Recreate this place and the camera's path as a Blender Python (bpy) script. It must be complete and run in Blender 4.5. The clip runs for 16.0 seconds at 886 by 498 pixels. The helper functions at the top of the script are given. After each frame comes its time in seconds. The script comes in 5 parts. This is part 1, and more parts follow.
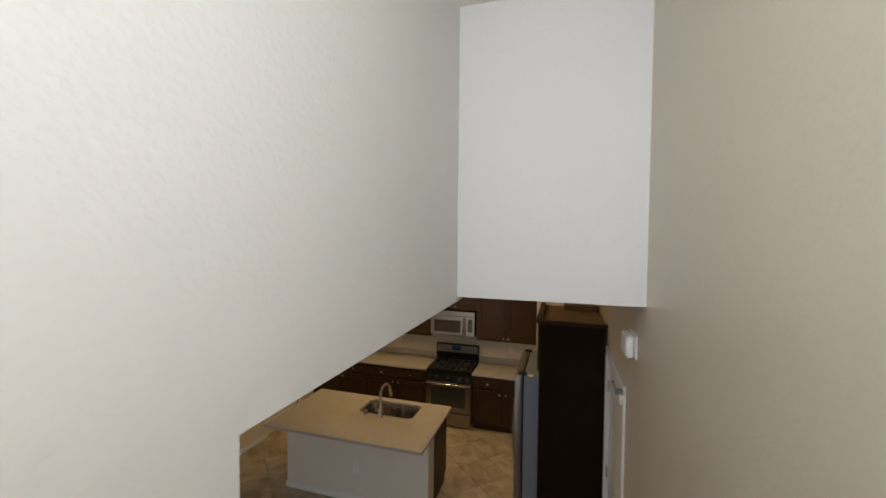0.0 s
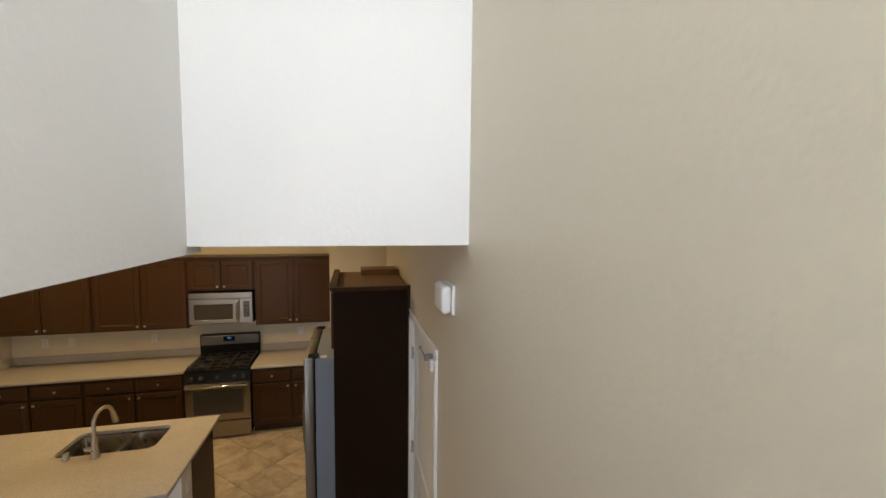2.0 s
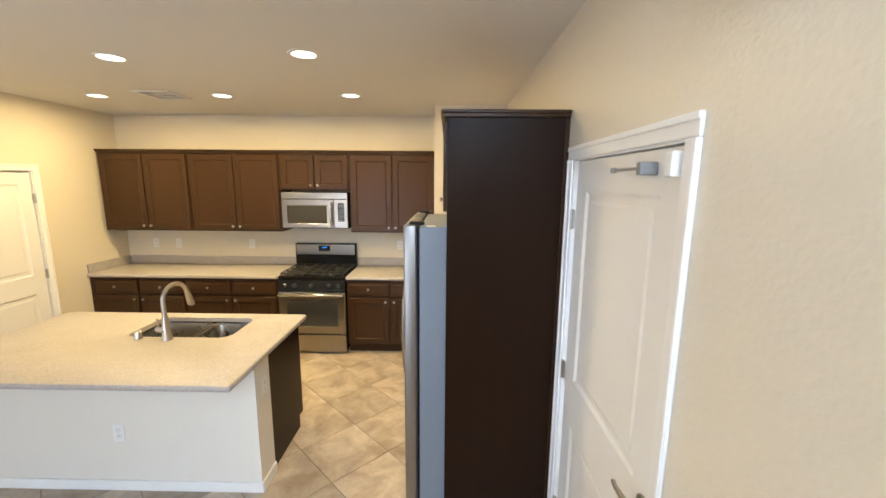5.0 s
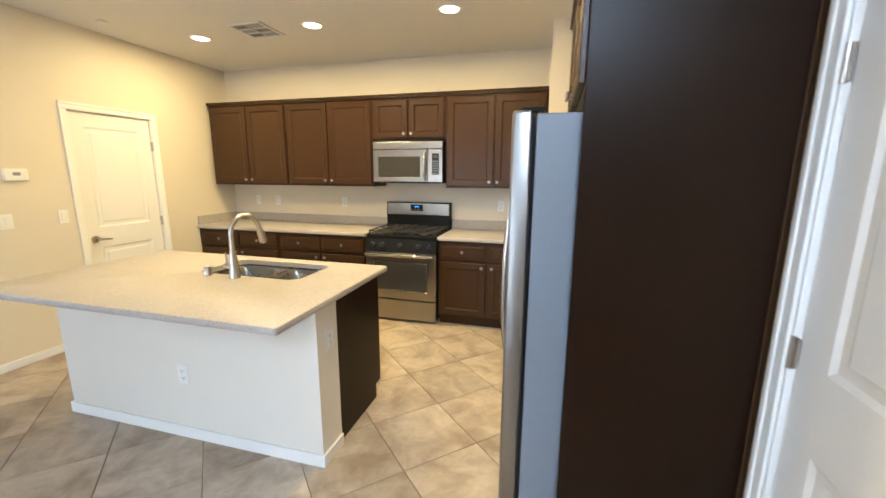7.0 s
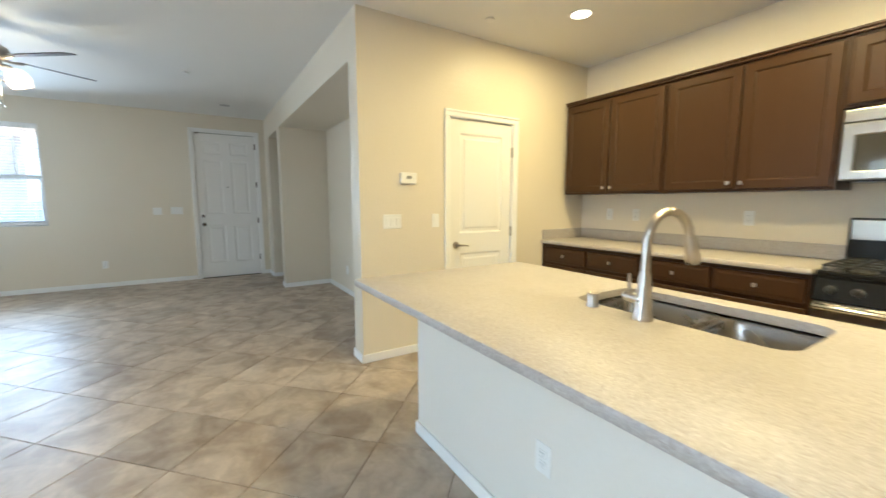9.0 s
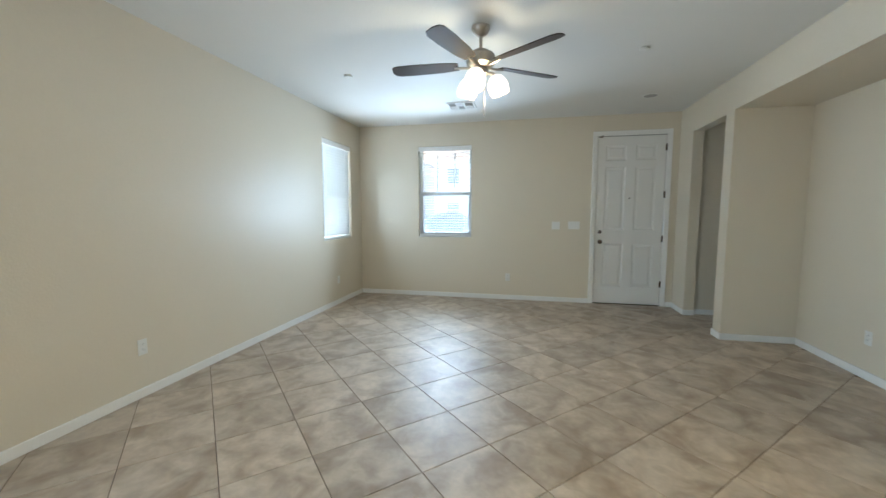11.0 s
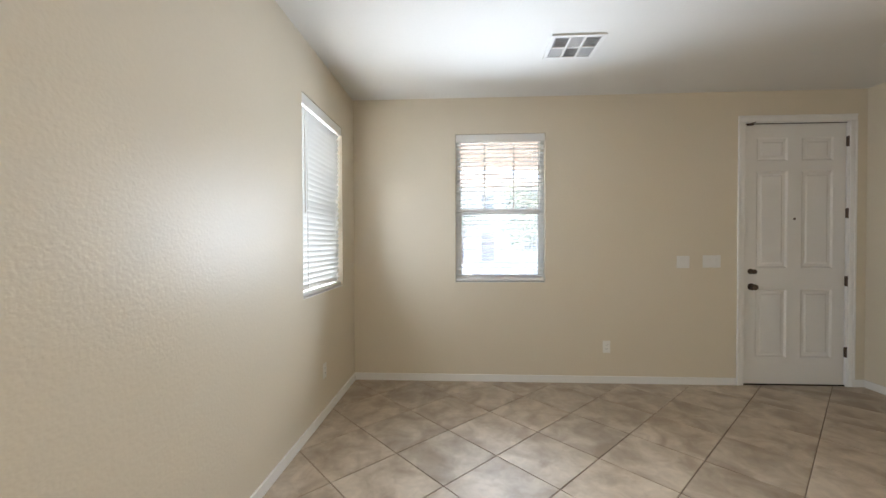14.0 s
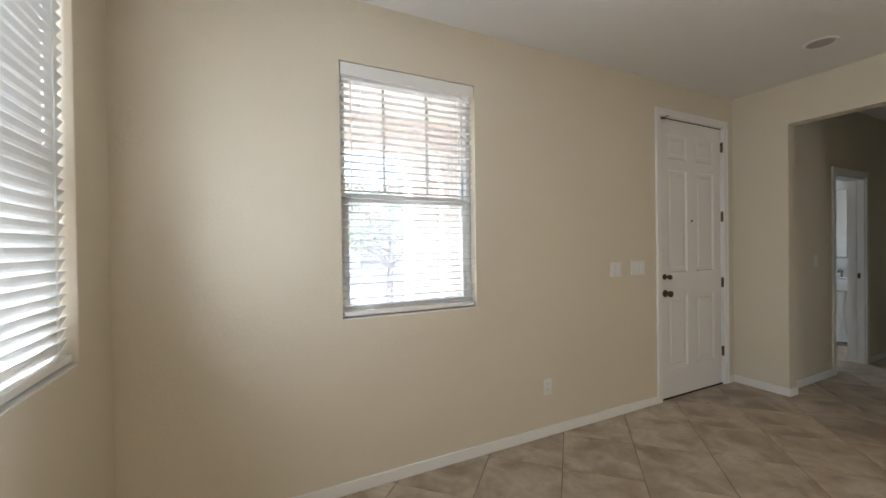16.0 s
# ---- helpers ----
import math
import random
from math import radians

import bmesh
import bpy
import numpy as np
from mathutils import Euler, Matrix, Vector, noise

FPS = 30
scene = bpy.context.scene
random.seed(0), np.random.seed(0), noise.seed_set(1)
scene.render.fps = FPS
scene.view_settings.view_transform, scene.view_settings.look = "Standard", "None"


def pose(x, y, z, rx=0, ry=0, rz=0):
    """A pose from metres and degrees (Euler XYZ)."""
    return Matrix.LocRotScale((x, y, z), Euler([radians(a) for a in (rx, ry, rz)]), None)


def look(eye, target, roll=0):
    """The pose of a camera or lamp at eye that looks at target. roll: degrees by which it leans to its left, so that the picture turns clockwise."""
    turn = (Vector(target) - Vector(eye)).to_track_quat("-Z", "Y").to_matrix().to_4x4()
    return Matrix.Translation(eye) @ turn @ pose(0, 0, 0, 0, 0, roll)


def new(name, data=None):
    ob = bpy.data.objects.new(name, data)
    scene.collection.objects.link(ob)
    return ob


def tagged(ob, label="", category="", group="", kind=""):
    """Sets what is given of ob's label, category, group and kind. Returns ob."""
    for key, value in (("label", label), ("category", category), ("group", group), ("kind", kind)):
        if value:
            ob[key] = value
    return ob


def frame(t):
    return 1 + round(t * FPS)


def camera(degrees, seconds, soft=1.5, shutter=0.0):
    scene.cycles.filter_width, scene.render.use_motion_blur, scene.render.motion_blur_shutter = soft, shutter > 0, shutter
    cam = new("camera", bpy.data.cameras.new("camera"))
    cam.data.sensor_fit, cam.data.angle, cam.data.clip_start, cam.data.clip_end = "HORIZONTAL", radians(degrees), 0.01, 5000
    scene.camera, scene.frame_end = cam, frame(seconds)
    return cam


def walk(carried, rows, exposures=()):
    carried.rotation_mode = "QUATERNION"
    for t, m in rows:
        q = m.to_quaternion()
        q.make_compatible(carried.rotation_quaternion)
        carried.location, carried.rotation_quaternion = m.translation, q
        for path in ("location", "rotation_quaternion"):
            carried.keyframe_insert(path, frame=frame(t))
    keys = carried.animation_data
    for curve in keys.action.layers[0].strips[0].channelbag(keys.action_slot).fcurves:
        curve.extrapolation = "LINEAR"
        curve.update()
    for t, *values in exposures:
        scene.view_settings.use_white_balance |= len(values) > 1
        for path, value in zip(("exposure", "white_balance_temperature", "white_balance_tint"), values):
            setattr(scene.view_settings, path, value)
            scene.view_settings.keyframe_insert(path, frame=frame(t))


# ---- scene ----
cam = camera(97.2, 16.0, shutter=0.2)
PATH = [
    (0, (-0.015, -0.078, 3.083), (-0.588, 1.837, 3.021), 0.6),
    (0.5, (-0.046, 0.07, 3.074), (-0.15, 2.065, 2.985), 0.3),
    (1, (-0.097, 0.269, 3.088), (0.218, 2.24, 2.961), 0.3),
    (1.5, (-0.13, 0.441, 3.017), (0.325, 2.384, 2.876), 0.7),
    (2, (-0.039, 0.629, 2.841), (0.415, 2.571, 2.685), 0.6),
    (2.5, (-0.093, 0.786, 2.669), (0.389, 2.72, 2.506), 0.8),
    (3, (-0.083, 1.013, 2.53), (0.276, 2.972, 2.338), 0.7),
    (3.5, (-0.063, 1.196, 2.4), (0.227, 3.158, 2.138), 0.5),
    (4, (-0.149, 1.394, 2.291), (0.116, 3.355, 1.996), 0.7),
    (4.2, (-0.161, 1.449, 2.237), (0.047, 3.416, 1.94), 0.7),
    (6.3, (-0.178, 2.103, 1.655), (-0.495, 4.035, 1.247), 0.2),
    (6.5, (-0.176, 2.145, 1.645), (-0.54, 4.069, 1.239), 0.2),
    (7, (-0.267, 2.316, 1.531), (-0.784, 4.21, 1.148), 0.3),
    (7.5, (-0.394, 2.506, 1.467), (-1.153, 4.326, 1.132), 0.2),
    (8, (-0.52, 2.754, 1.367), (-1.529, 4.456, 1.076), 0.3),
    (8.5, (-0.888, 2.893, 1.361), (-2.165, 4.411, 1.103), 0.5),
    (9, (-1.317, 2.914, 1.306), (-3.004, 3.961, 1.067), 0.0),
    (9.5, (-1.806, 2.827, 1.326), (-3.726, 3.332, 1.083), 0.2),
    (9.6, (-1.9, 2.761, 1.324), (-3.846, 3.148, 1.076), 0.1),
    (10, (-2.199, 2.576, 1.357), (-4.181, 2.67, 1.11), 0.3),
    (10.2, (-2.345, 2.455, 1.364), (-4.329, 2.411, 1.122), 0.3),
    (12.3, (-3.955, 1.192, 1.344), (-5.856, 0.583, 1.221), 0.2),
    (12.5, (-4.094, 1.075, 1.346), (-6.007, 0.506, 1.226), 0.1),
    (13, (-4.479, 0.833, 1.368), (-6.429, 0.398, 1.28), 0.1),
    (13.5, (-4.91, 0.564, 1.317), (-6.891, 0.286, 1.279), -0.1),
    (14, (-5.286, 0.276, 1.347), (-7.283, 0.17, 1.316), -0.2),
    (14.5, (-5.671, 0.11, 1.358), (-7.67, 0.185, 1.34), -0.4),
    (15, (-6.132, -0.037, 1.386), (-8.11, 0.262, 1.365), -0.5),
    (15.5, (-6.538, -0.206, 1.398), (-8.449, 0.384, 1.374), -0.7),
    (16, (-6.909, -0.253, 1.368), (-8.703, 0.631, 1.351), -0.8),
]
EXPOSURES = [
    (0, 0.66, 6300, 15), (1, 1.08, 6200, 15), (1.5, 1.18, 6150, 15), (2.5, 1.58, 6150, 16), (3.5, 2.06, 6400, 18), (4.2, 2.62, 5700, 12), (6.3, 3.0, 5250, 10),
    (9, 3.0, 4950, 2), (10.2, 2.88, 4950, 0), (12.3, 2.84, 5400, 3), (14, 2.75, 5850, 10), (15, 2.68, 5850, 11), (16, 2.66, 5850, 11),
]
walk(cam, [(t, look(eye, target, roll)) for t, eye, target, roll in PATH], EXPOSURES)

# ---- plan, in metres: wall faces and heights ----
XF, YS, XG, YB, YN, XR = -9.083, -0.805, -4.25, 6.575, 3.975, 0.41
XL, YP = -0.58, 2.103
CEIL, UPPER, DROP = 2.745, 4.385, 2.71
LANDING, RISER, TREAD, STAIR_Y = 1.62, 0.18, 0.262, 0.44

# ---- world, sun and large lights ----
world = bpy.data.worlds.new("world")
scene.world = world
world.use_nodes = True
wn = world.node_tree.nodes
sky = wn.new("ShaderNodeTexSky")
sky.sky_type = "NISHITA"
sky.sun_disc = False
sky.sun_elevation = radians(43)
SUN_WAY = Vector((0.59 * math.cos(radians(43)), 0.81 * math.cos(radians(43)), -math.sin(radians(43))))
sky.sun_rotation = math.atan2(-SUN_WAY.x, -SUN_WAY.y)
world.node_tree.links.new(sky.outputs[0], wn["Background"].inputs[0])
wn["Background"].inputs[1].default_value = 0.15

sun = new("sun", bpy.data.lights.new("sun", "SUN"))
sun.data.energy, sun.data.angle, sun.data.color = 5.0, radians(0.53), (1.0, 0.95, 0.87)
sun.matrix_world = look((0, 0, 20), Vector((0, 0, 20)) + SUN_WAY)


def area_lamp(name, eye, target, w, h, watts, colour, shape="RECTANGLE", spread=180):
    data = bpy.data.lights.new(name, "AREA")
    data.shape, data.size, data.size_y, data.energy, data.color = shape, w, h, watts, colour
    data.spread = radians(spread)
    ob = new(name, data)
    ob.matrix_world = look(eye, target)
    return ob


SKY_TINT = (0.90, 0.95, 1.0)
area_lamp("sky_light_front_window", (XF + 0.07, 0.628, 1.5), (XF + 3.07, 0.628, 1.7), 0.8, 0.95, 5.4, SKY_TINT, spread=135)
area_lamp("sky_light_side_window", (-8.29, YS + 0.07, 1.5), (-8.29, YS + 3.07, 1.6), 0.8, 0.95, 1.5, SKY_TINT, spread=150)
area_lamp("sky_light_patio_door", (-2.5, YS + 0.01, 1.05), (-2.5, 4, 0.7), 1.7, 1.9, 4.8, SKY_TINT)
area_lamp("sky_light_bath_window", (-11.08, 5.9, 1.7), (-9, 5.9, 1.2), 0.8, 0.9, 0.8, (0.78, 0.92, 1.0))
area_lamp("sky_light_stair_window", (0.05, YS + 0.03, 3.75), (0.0, 3, 3.55), 0.6, 1.0, 10.6, (0.88, 0.95, 1.0), spread=135)
WARM = (1.0, 0.68, 0.26)
CANS = [(-1.08, 5.45), (-2.28, 5.48), (-3.48, 5.51), (-1.08, 4.28), (-2.36, 4.36)]
for cx, cy in CANS:
    area_lamp("can_light", (cx, cy, CEIL - 0.012), (cx, cy, 0), 0.13, 0.13, 3.6, WARM, "DISK")
fan_lamp = new("fan_lamp", bpy.data.lights.new("fan_lamp", "POINT"))
fan_lamp.data.energy, fan_lamp.data.color, fan_lamp.data.shadow_soft_size = 1.7, (1.0, 0.74, 0.42), 0.06
fan_lamp.location = (-6.03, 1.57, CEIL - 0.53)


# ---- materials ----
def material(name, colour, rough=0.5, metal=0.0, second=None, scale=6.0, fine=60.0, bump=0.0, bump_scale=200.0, coat=0.0,
             random_value=0.0, stretch=(1, 1, 1), mix=0.5, rough_var=0.08, spec=0.5, dist=0.002):
    """A procedural surface: two colours mixed by coarse and fine noise, uneven gloss, fine relief."""
    m = bpy.data.materials.new(name)
    m.use_nodes = True
    n, l = m.node_tree.nodes, m.node_tree.links
    b = n["Principled BSDF"]
    b.inputs["Roughness"].default_value, b.inputs["Metallic"].default_value = rough, metal
    b.inputs["Coat Weight"].default_value = coat
    b.inputs["Coat Roughness"].default_value = 0.08
    b.inputs["Specular IOR Level"].default_value = spec
    co = n.new("ShaderNodeTexCoord")
    mp = n.new("ShaderNodeMapping")
    mp.inputs["Scale"].default_value = stretch
    l.new(co.outputs["Object"], mp.inputs["Vector"])
    second = second or tuple(c * 0.86 for c in colour)
    n1, n2 = n.new("ShaderNodeTexNoise"), n.new("ShaderNodeTexNoise")
    n1.inputs["Scale"].default_value, n2.inputs["Scale"].default_value = scale, fine
    n1.inputs["Detail"].default_value, n2.inputs["Detail"].default_value = 4, 3
    for q in (n1, n2):
        l.new(mp.outputs[0], q.inputs["Vector"])
    add = n.new("ShaderNodeMath")
    add.operation = "MULTIPLY_ADD"
    add.inputs[1].default_value = 0.5
    l.new(n1.outputs["Fac"], add.inputs[0])
    half = n.new("ShaderNodeMath")
    half.operation = "MULTIPLY"
    half.inputs[1].default_value = 0.5
    l.new(n2.outputs["Fac"], half.inputs[0])
    l.new(half.outputs[0], add.inputs[2])
    ramp = n.new("ShaderNodeMapRange")
    ramp.inputs["From Min"].default_value, ramp.inputs["From Max"].default_value = 0.5 - mix * 0.4, 0.5 + mix * 0.4
    l.new(add.outputs[0], ramp.inputs["Value"])
    mx = n.new("ShaderNodeMix")
    mx.data_type = "RGBA"
    mx.inputs["A"].default_value, mx.inputs["B"].default_value = (*second, 1), (*colour, 1)
    l.new(ramp.outputs[0], mx.inputs["Factor"])
    out = mx.outputs["Result"]
    if random_value:
        info = n.new("ShaderNodeObjectInfo")
        hsv = n.new("ShaderNodeHueSaturation")
        mr = n.new("ShaderNodeMapRange")
        mr.inputs["To Min"].default_value, mr.inputs["To Max"].default_value = 1 - random_value, 1 + random_value
        l.new(info.outputs["Random"], mr.inputs["Value"])
        l.new(mr.outputs[0], hsv.inputs["Value"])
        l.new(out, hsv.inputs["Color"])
        out = hsv.outputs["Color"]
    l.new(out, b.inputs["Base Color"])
    if rough_var:
        rr = n.new("ShaderNodeMapRange")
        rr.inputs["To Min"].default_value, rr.inputs["To Max"].default_value = max(0.02, rough - rough_var), min(1, rough + rough_var)
        l.new(n1.outputs["Fac"], rr.inputs["Value"])
        l.new(rr.outputs[0], b.inputs["Roughness"])
    if bump:
        n3 = n.new("ShaderNodeTexNoise")
        n3.inputs["Scale"].default_value, n3.inputs["Detail"].default_value = bump_scale, 3
        l.new(mp.outputs[0], n3.inputs["Vector"])
        bp = n.new("ShaderNodeBump")
        bp.inputs["Strength"].default_value, bp.inputs["Distance"].default_value = bump, dist
        l.new(n3.outputs["Fac"], bp.inputs["Height"])
        l.new(bp.outputs[0], b.inputs["Normal"])
    return m


def glowing(name, colour, strength):
    m = bpy.data.materials.new(name)
    m.use_nodes = True
    b = m.node_tree.nodes["Principled BSDF"]
    b.inputs["Base Color"].default_value = (*colour, 1)
    b.inputs["Emission Color"].default_value = (*colour, 1)
    b.inputs["Emission Strength"].default_value = strength
    return m


def pane_glass(name, veil):
    """Clear glass with an uneven translucent veil mixed in, imitating bright glare over the view."""
    m = bpy.data.materials.new(name)
    m.use_nodes = True
    n, l = m.node_tree.nodes, m.node_tree.links
    b = n["Principled BSDF"]
    b.inputs["Base Color"].default_value = (0.97, 0.99, 0.98, 1)
    b.inputs["Transmission Weight"].default_value, b.inputs["Roughness"].default_value, b.inputs["IOR"].default_value = 1, 0, 1.02
    tr = n.new("ShaderNodeBsdfTranslucent")
    tr.inputs["Color"].default_value = (0.86, 0.90, 0.95, 1)
    co, no, mr = n.new("ShaderNodeTexCoord"), n.new("ShaderNodeTexNoise"), n.new("ShaderNodeMapRange")
    no.inputs["Scale"].default_value, no.inputs["Detail"].default_value = 5, 5
    mr.inputs["To Min"].default_value, mr.inputs["To Max"].default_value = veil * 0.6, veil * 1.4
    mix = n.new("ShaderNodeMixShader")
    l.new(co.outputs["Object"], no.inputs["Vector"])
    l.new(no.outputs["Fac"], mr.inputs["Value"])
    l.new(mr.outputs[0], mix.inputs[0])
    l.new(b.outputs[0], mix.inputs[1])
    l.new(tr.outputs[0], mix.inputs[2])
    l.new(mix.outputs[0], n["Material Output"].inputs[0])
    return m


WALL = material("wall_paint", (0.69, 0.625, 0.50), 0.42, second=(0.665, 0.60, 0.475), scale=1.5, bump=0.42, bump_scale=66, dist=0.003, spec=0.35)
WHITE_WALL = material("ceiling_paint", (0.77, 0.755, 0.715), 0.7, second=(0.75, 0.735, 0.695), scale=2, bump=0.45, bump_scale=62, dist=0.0035)
ISLAND_WALL = material("island_wall_paint", (0.74, 0.70, 0.62), 0.5, second=(0.72, 0.68, 0.60), scale=2, bump=0.3, bump_scale=75, dist=0.003)
TRIM = material("trim_paint", (0.82, 0.81, 0.78), 0.6, spec=0.2, second=(0.79, 0.78, 0.75), scale=4, bump=0.05, bump_scale=40)
DOOR = material("door_paint", (0.79, 0.775, 0.74), 0.48, spec=0.3, second=(0.77, 0.755, 0.72), scale=3, bump=0.06, bump_scale=60)
WOOD = material("espresso_wood", (0.053, 0.0262, 0.0102), 0.32, second=(0.041, 0.020, 0.0078), scale=2.2, fine=30,
                stretch=(6, 6, 0.6), mix=0.9, rough_var=0.03, spec=0.2)
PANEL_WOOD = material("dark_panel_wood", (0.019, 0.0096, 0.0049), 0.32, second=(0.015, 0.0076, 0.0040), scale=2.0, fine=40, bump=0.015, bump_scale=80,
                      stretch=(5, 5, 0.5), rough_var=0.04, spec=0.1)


def quartz_material():
    """Engineered stone: beige ground with brown and pale flecks of two sizes, polished."""
    m = bpy.data.materials.new("speckled_quartz")
    m.use_nodes = True
    n, l = m.node_tree.nodes, m.node_tree.links
    b = n["Principled BSDF"]
    b.inputs["Roughness"].default_value, b.inputs["Specular IOR Level"].default_value = 0.36, 0.2
    co = n.new("ShaderNodeTexCoord")
    warp = n.new("ShaderNodeTexNoise")
    warp.inputs["Scale"].default_value, warp.inputs["Detail"].default_value = 90, 2
    l.new(co.outputs["Object"], warp.inputs["Vector"])
    shift = n.new("ShaderNodeVectorMath")
    shift.operation = "MULTIPLY_ADD"
    shift.inputs[1].default_value = (0.008, 0.008, 0.008)
    l.new(warp.outputs["Color"], shift.inputs[0])
    l.new(co.outputs["Object"], shift.inputs[2])
    colours = []
    for size in (150, 340):
        v = n.new("ShaderNodeTexVoronoi")
        v.inputs["Scale"].default_value = size
        l.new(shift.outputs[0], v.inputs["Vector"])
        sep = n.new("ShaderNodeSeparateColor")
        l.new(v.outputs["Color"], sep.inputs[0])
        ramp = n.new("ShaderNodeValToRGB")
        ramp.color_ramp.interpolation = "CONSTANT"
        e = ramp.color_ramp.elements
        e[0].position, e[0].color = 0.0, (0.34, 0.295, 0.258, 1)
        e[1].position, e[1].color = 0.12, (0.39, 0.353, 0.322, 1)
        for at, c in ((0.36, (0.44, 0.405, 0.372, 1)), (0.84, (0.52, 0.49, 0.455, 1))):
            q = e.new(at)
            q.color = c
        l.new(sep.outputs[0], ramp.inputs[0])
        colours.append(ramp.outputs[0])
    mx = n.new("ShaderNodeMix")
    mx.data_type = "RGBA"
    mx.inputs["Factor"].default_value = 0.5
    l.new(colours[0], mx.inputs["A"])
    l.new(colours[1], mx.inputs["B"])
    cloud = n.new("ShaderNodeTexNoise")
    cloud.inputs["Scale"].default_value, cloud.inputs["Detail"].default_value = 5, 3
    l.new(co.outputs["Object"], cloud.inputs["Vector"])
    mr = n.new("ShaderNodeMapRange")
    mr.inputs["To Min"].default_value, mr.inputs["To Max"].default_value = 0.90, 1.08
    l.new(cloud.outputs["Fac"], mr.inputs["Value"])
    hsv = n.new("ShaderNodeHueSaturation")
    l.new(mr.outputs[0], hsv.inputs["Value"])
    l.new(mx.outputs["Result"], hsv.inputs["Color"])
    l.new(hsv.outputs[0], b.inputs["Base Color"])
    return m


QUARTZ = quartz_material()
STEEL = material("brushed_steel", (0.35, 0.325, 0.29), 0.30, 1.0, second=(0.32, 0.298, 0.268), scale=1.5, fine=60, stretch=(0.3, 1, 8), rough_var=0.02)
STEEL_V = material("brushed_steel_upright", (0.31, 0.305, 0.30), 0.38, 1.0, second=(0.285, 0.28, 0.275), scale=3, fine=60, stretch=(8, 8, 0.3), rough_var=0.04)
SINK = material("sink_steel", (0.36, 0.34, 0.31), 0.27, 1.0, scale=10, fine=140)
NICKEL = material("satin_nickel", (0.50, 0.46, 0.41), 0.3, 1.0, scale=20)
CHROME = material("polished_steel", (0.62, 0.60, 0.57), 0.14, 1.0, scale=20)
BRONZE = material("dark_bronze", (0.12, 0.09, 0.07), 0.35, 1.0, scale=20)
FRIDGE_GREY = material("grey_fridge_side", (0.20, 0.225, 0.265), 0.42, second=(0.185, 0.21, 0.25), scale=3, bump=0.1, bump_scale=180)
BLACK = material("black_enamel", (0.009, 0.009, 0.0095), 0.22, second=(0.013, 0.013, 0.013), scale=8, spec=0.2)
KNOB = material("dark_grey_knob", (0.03, 0.03, 0.031), 0.28, second=(0.036, 0.036, 0.037), scale=12)
IRON = material("cast_iron", (0.018, 0.018, 0.018), 0.6, second=(0.03, 0.03, 0.03), scale=30, bump=0.2, bump_scale=200)
DARK_GLASS = material("oven_glass", (0.045, 0.042, 0.037), 0.08, second=(0.052, 0.049, 0.043), scale=5, rough_var=0.02)
PLASTIC = material("white_plastic", (0.80, 0.79, 0.75), 0.5, second=(0.78, 0.77, 0.73), scale=8)
GREY_PLASTIC = material("grey_plastic", (0.25, 0.25, 0.25), 0.4, scale=8)
GROUT = material("dark_grout", (0.15, 0.113, 0.083), 0.9, second=(0.21, 0.162, 0.122), scale=5, bump=0.4, bump_scale=120)
CARPET = material("beige_carpet", (0.42, 0.36, 0.29), 0.95, second=(0.32, 0.27, 0.21), scale=20, fine=400, bump=0.8, bump_scale=500, dist=0.005)
BLIND_OLD = material("white_blind_rail", (0.82, 0.81, 0.78), 0.45, second=(0.80, 0.79, 0.76), scale=6)
VINYL = material("white_vinyl", (0.82, 0.82, 0.80), 0.4, second=(0.79, 0.79, 0.77), scale=6)
GLASS = pane_glass("window_glass", 0.2)
CAN_OFF = material("unlit_lens", (0.42, 0.41, 0.40), 0.5, second=(0.38, 0.37, 0.36), scale=12)
CAN_GLOW = glowing("can_lens", (1.0, 0.85, 0.56), 0.7)
BULB_GLOW = glowing("lit_shade", (1.0, 0.80, 0.52), 0.34)
BLUE_GLOW = glowing("blue_display", (0.04, 0.28, 1.0), 0.35)
BLADE = material("fan_blade_wood", (0.05, 0.032, 0.024), 0.5, second=(0.03, 0.02, 0.015), scale=4, fine=60, stretch=(1, 8, 1))


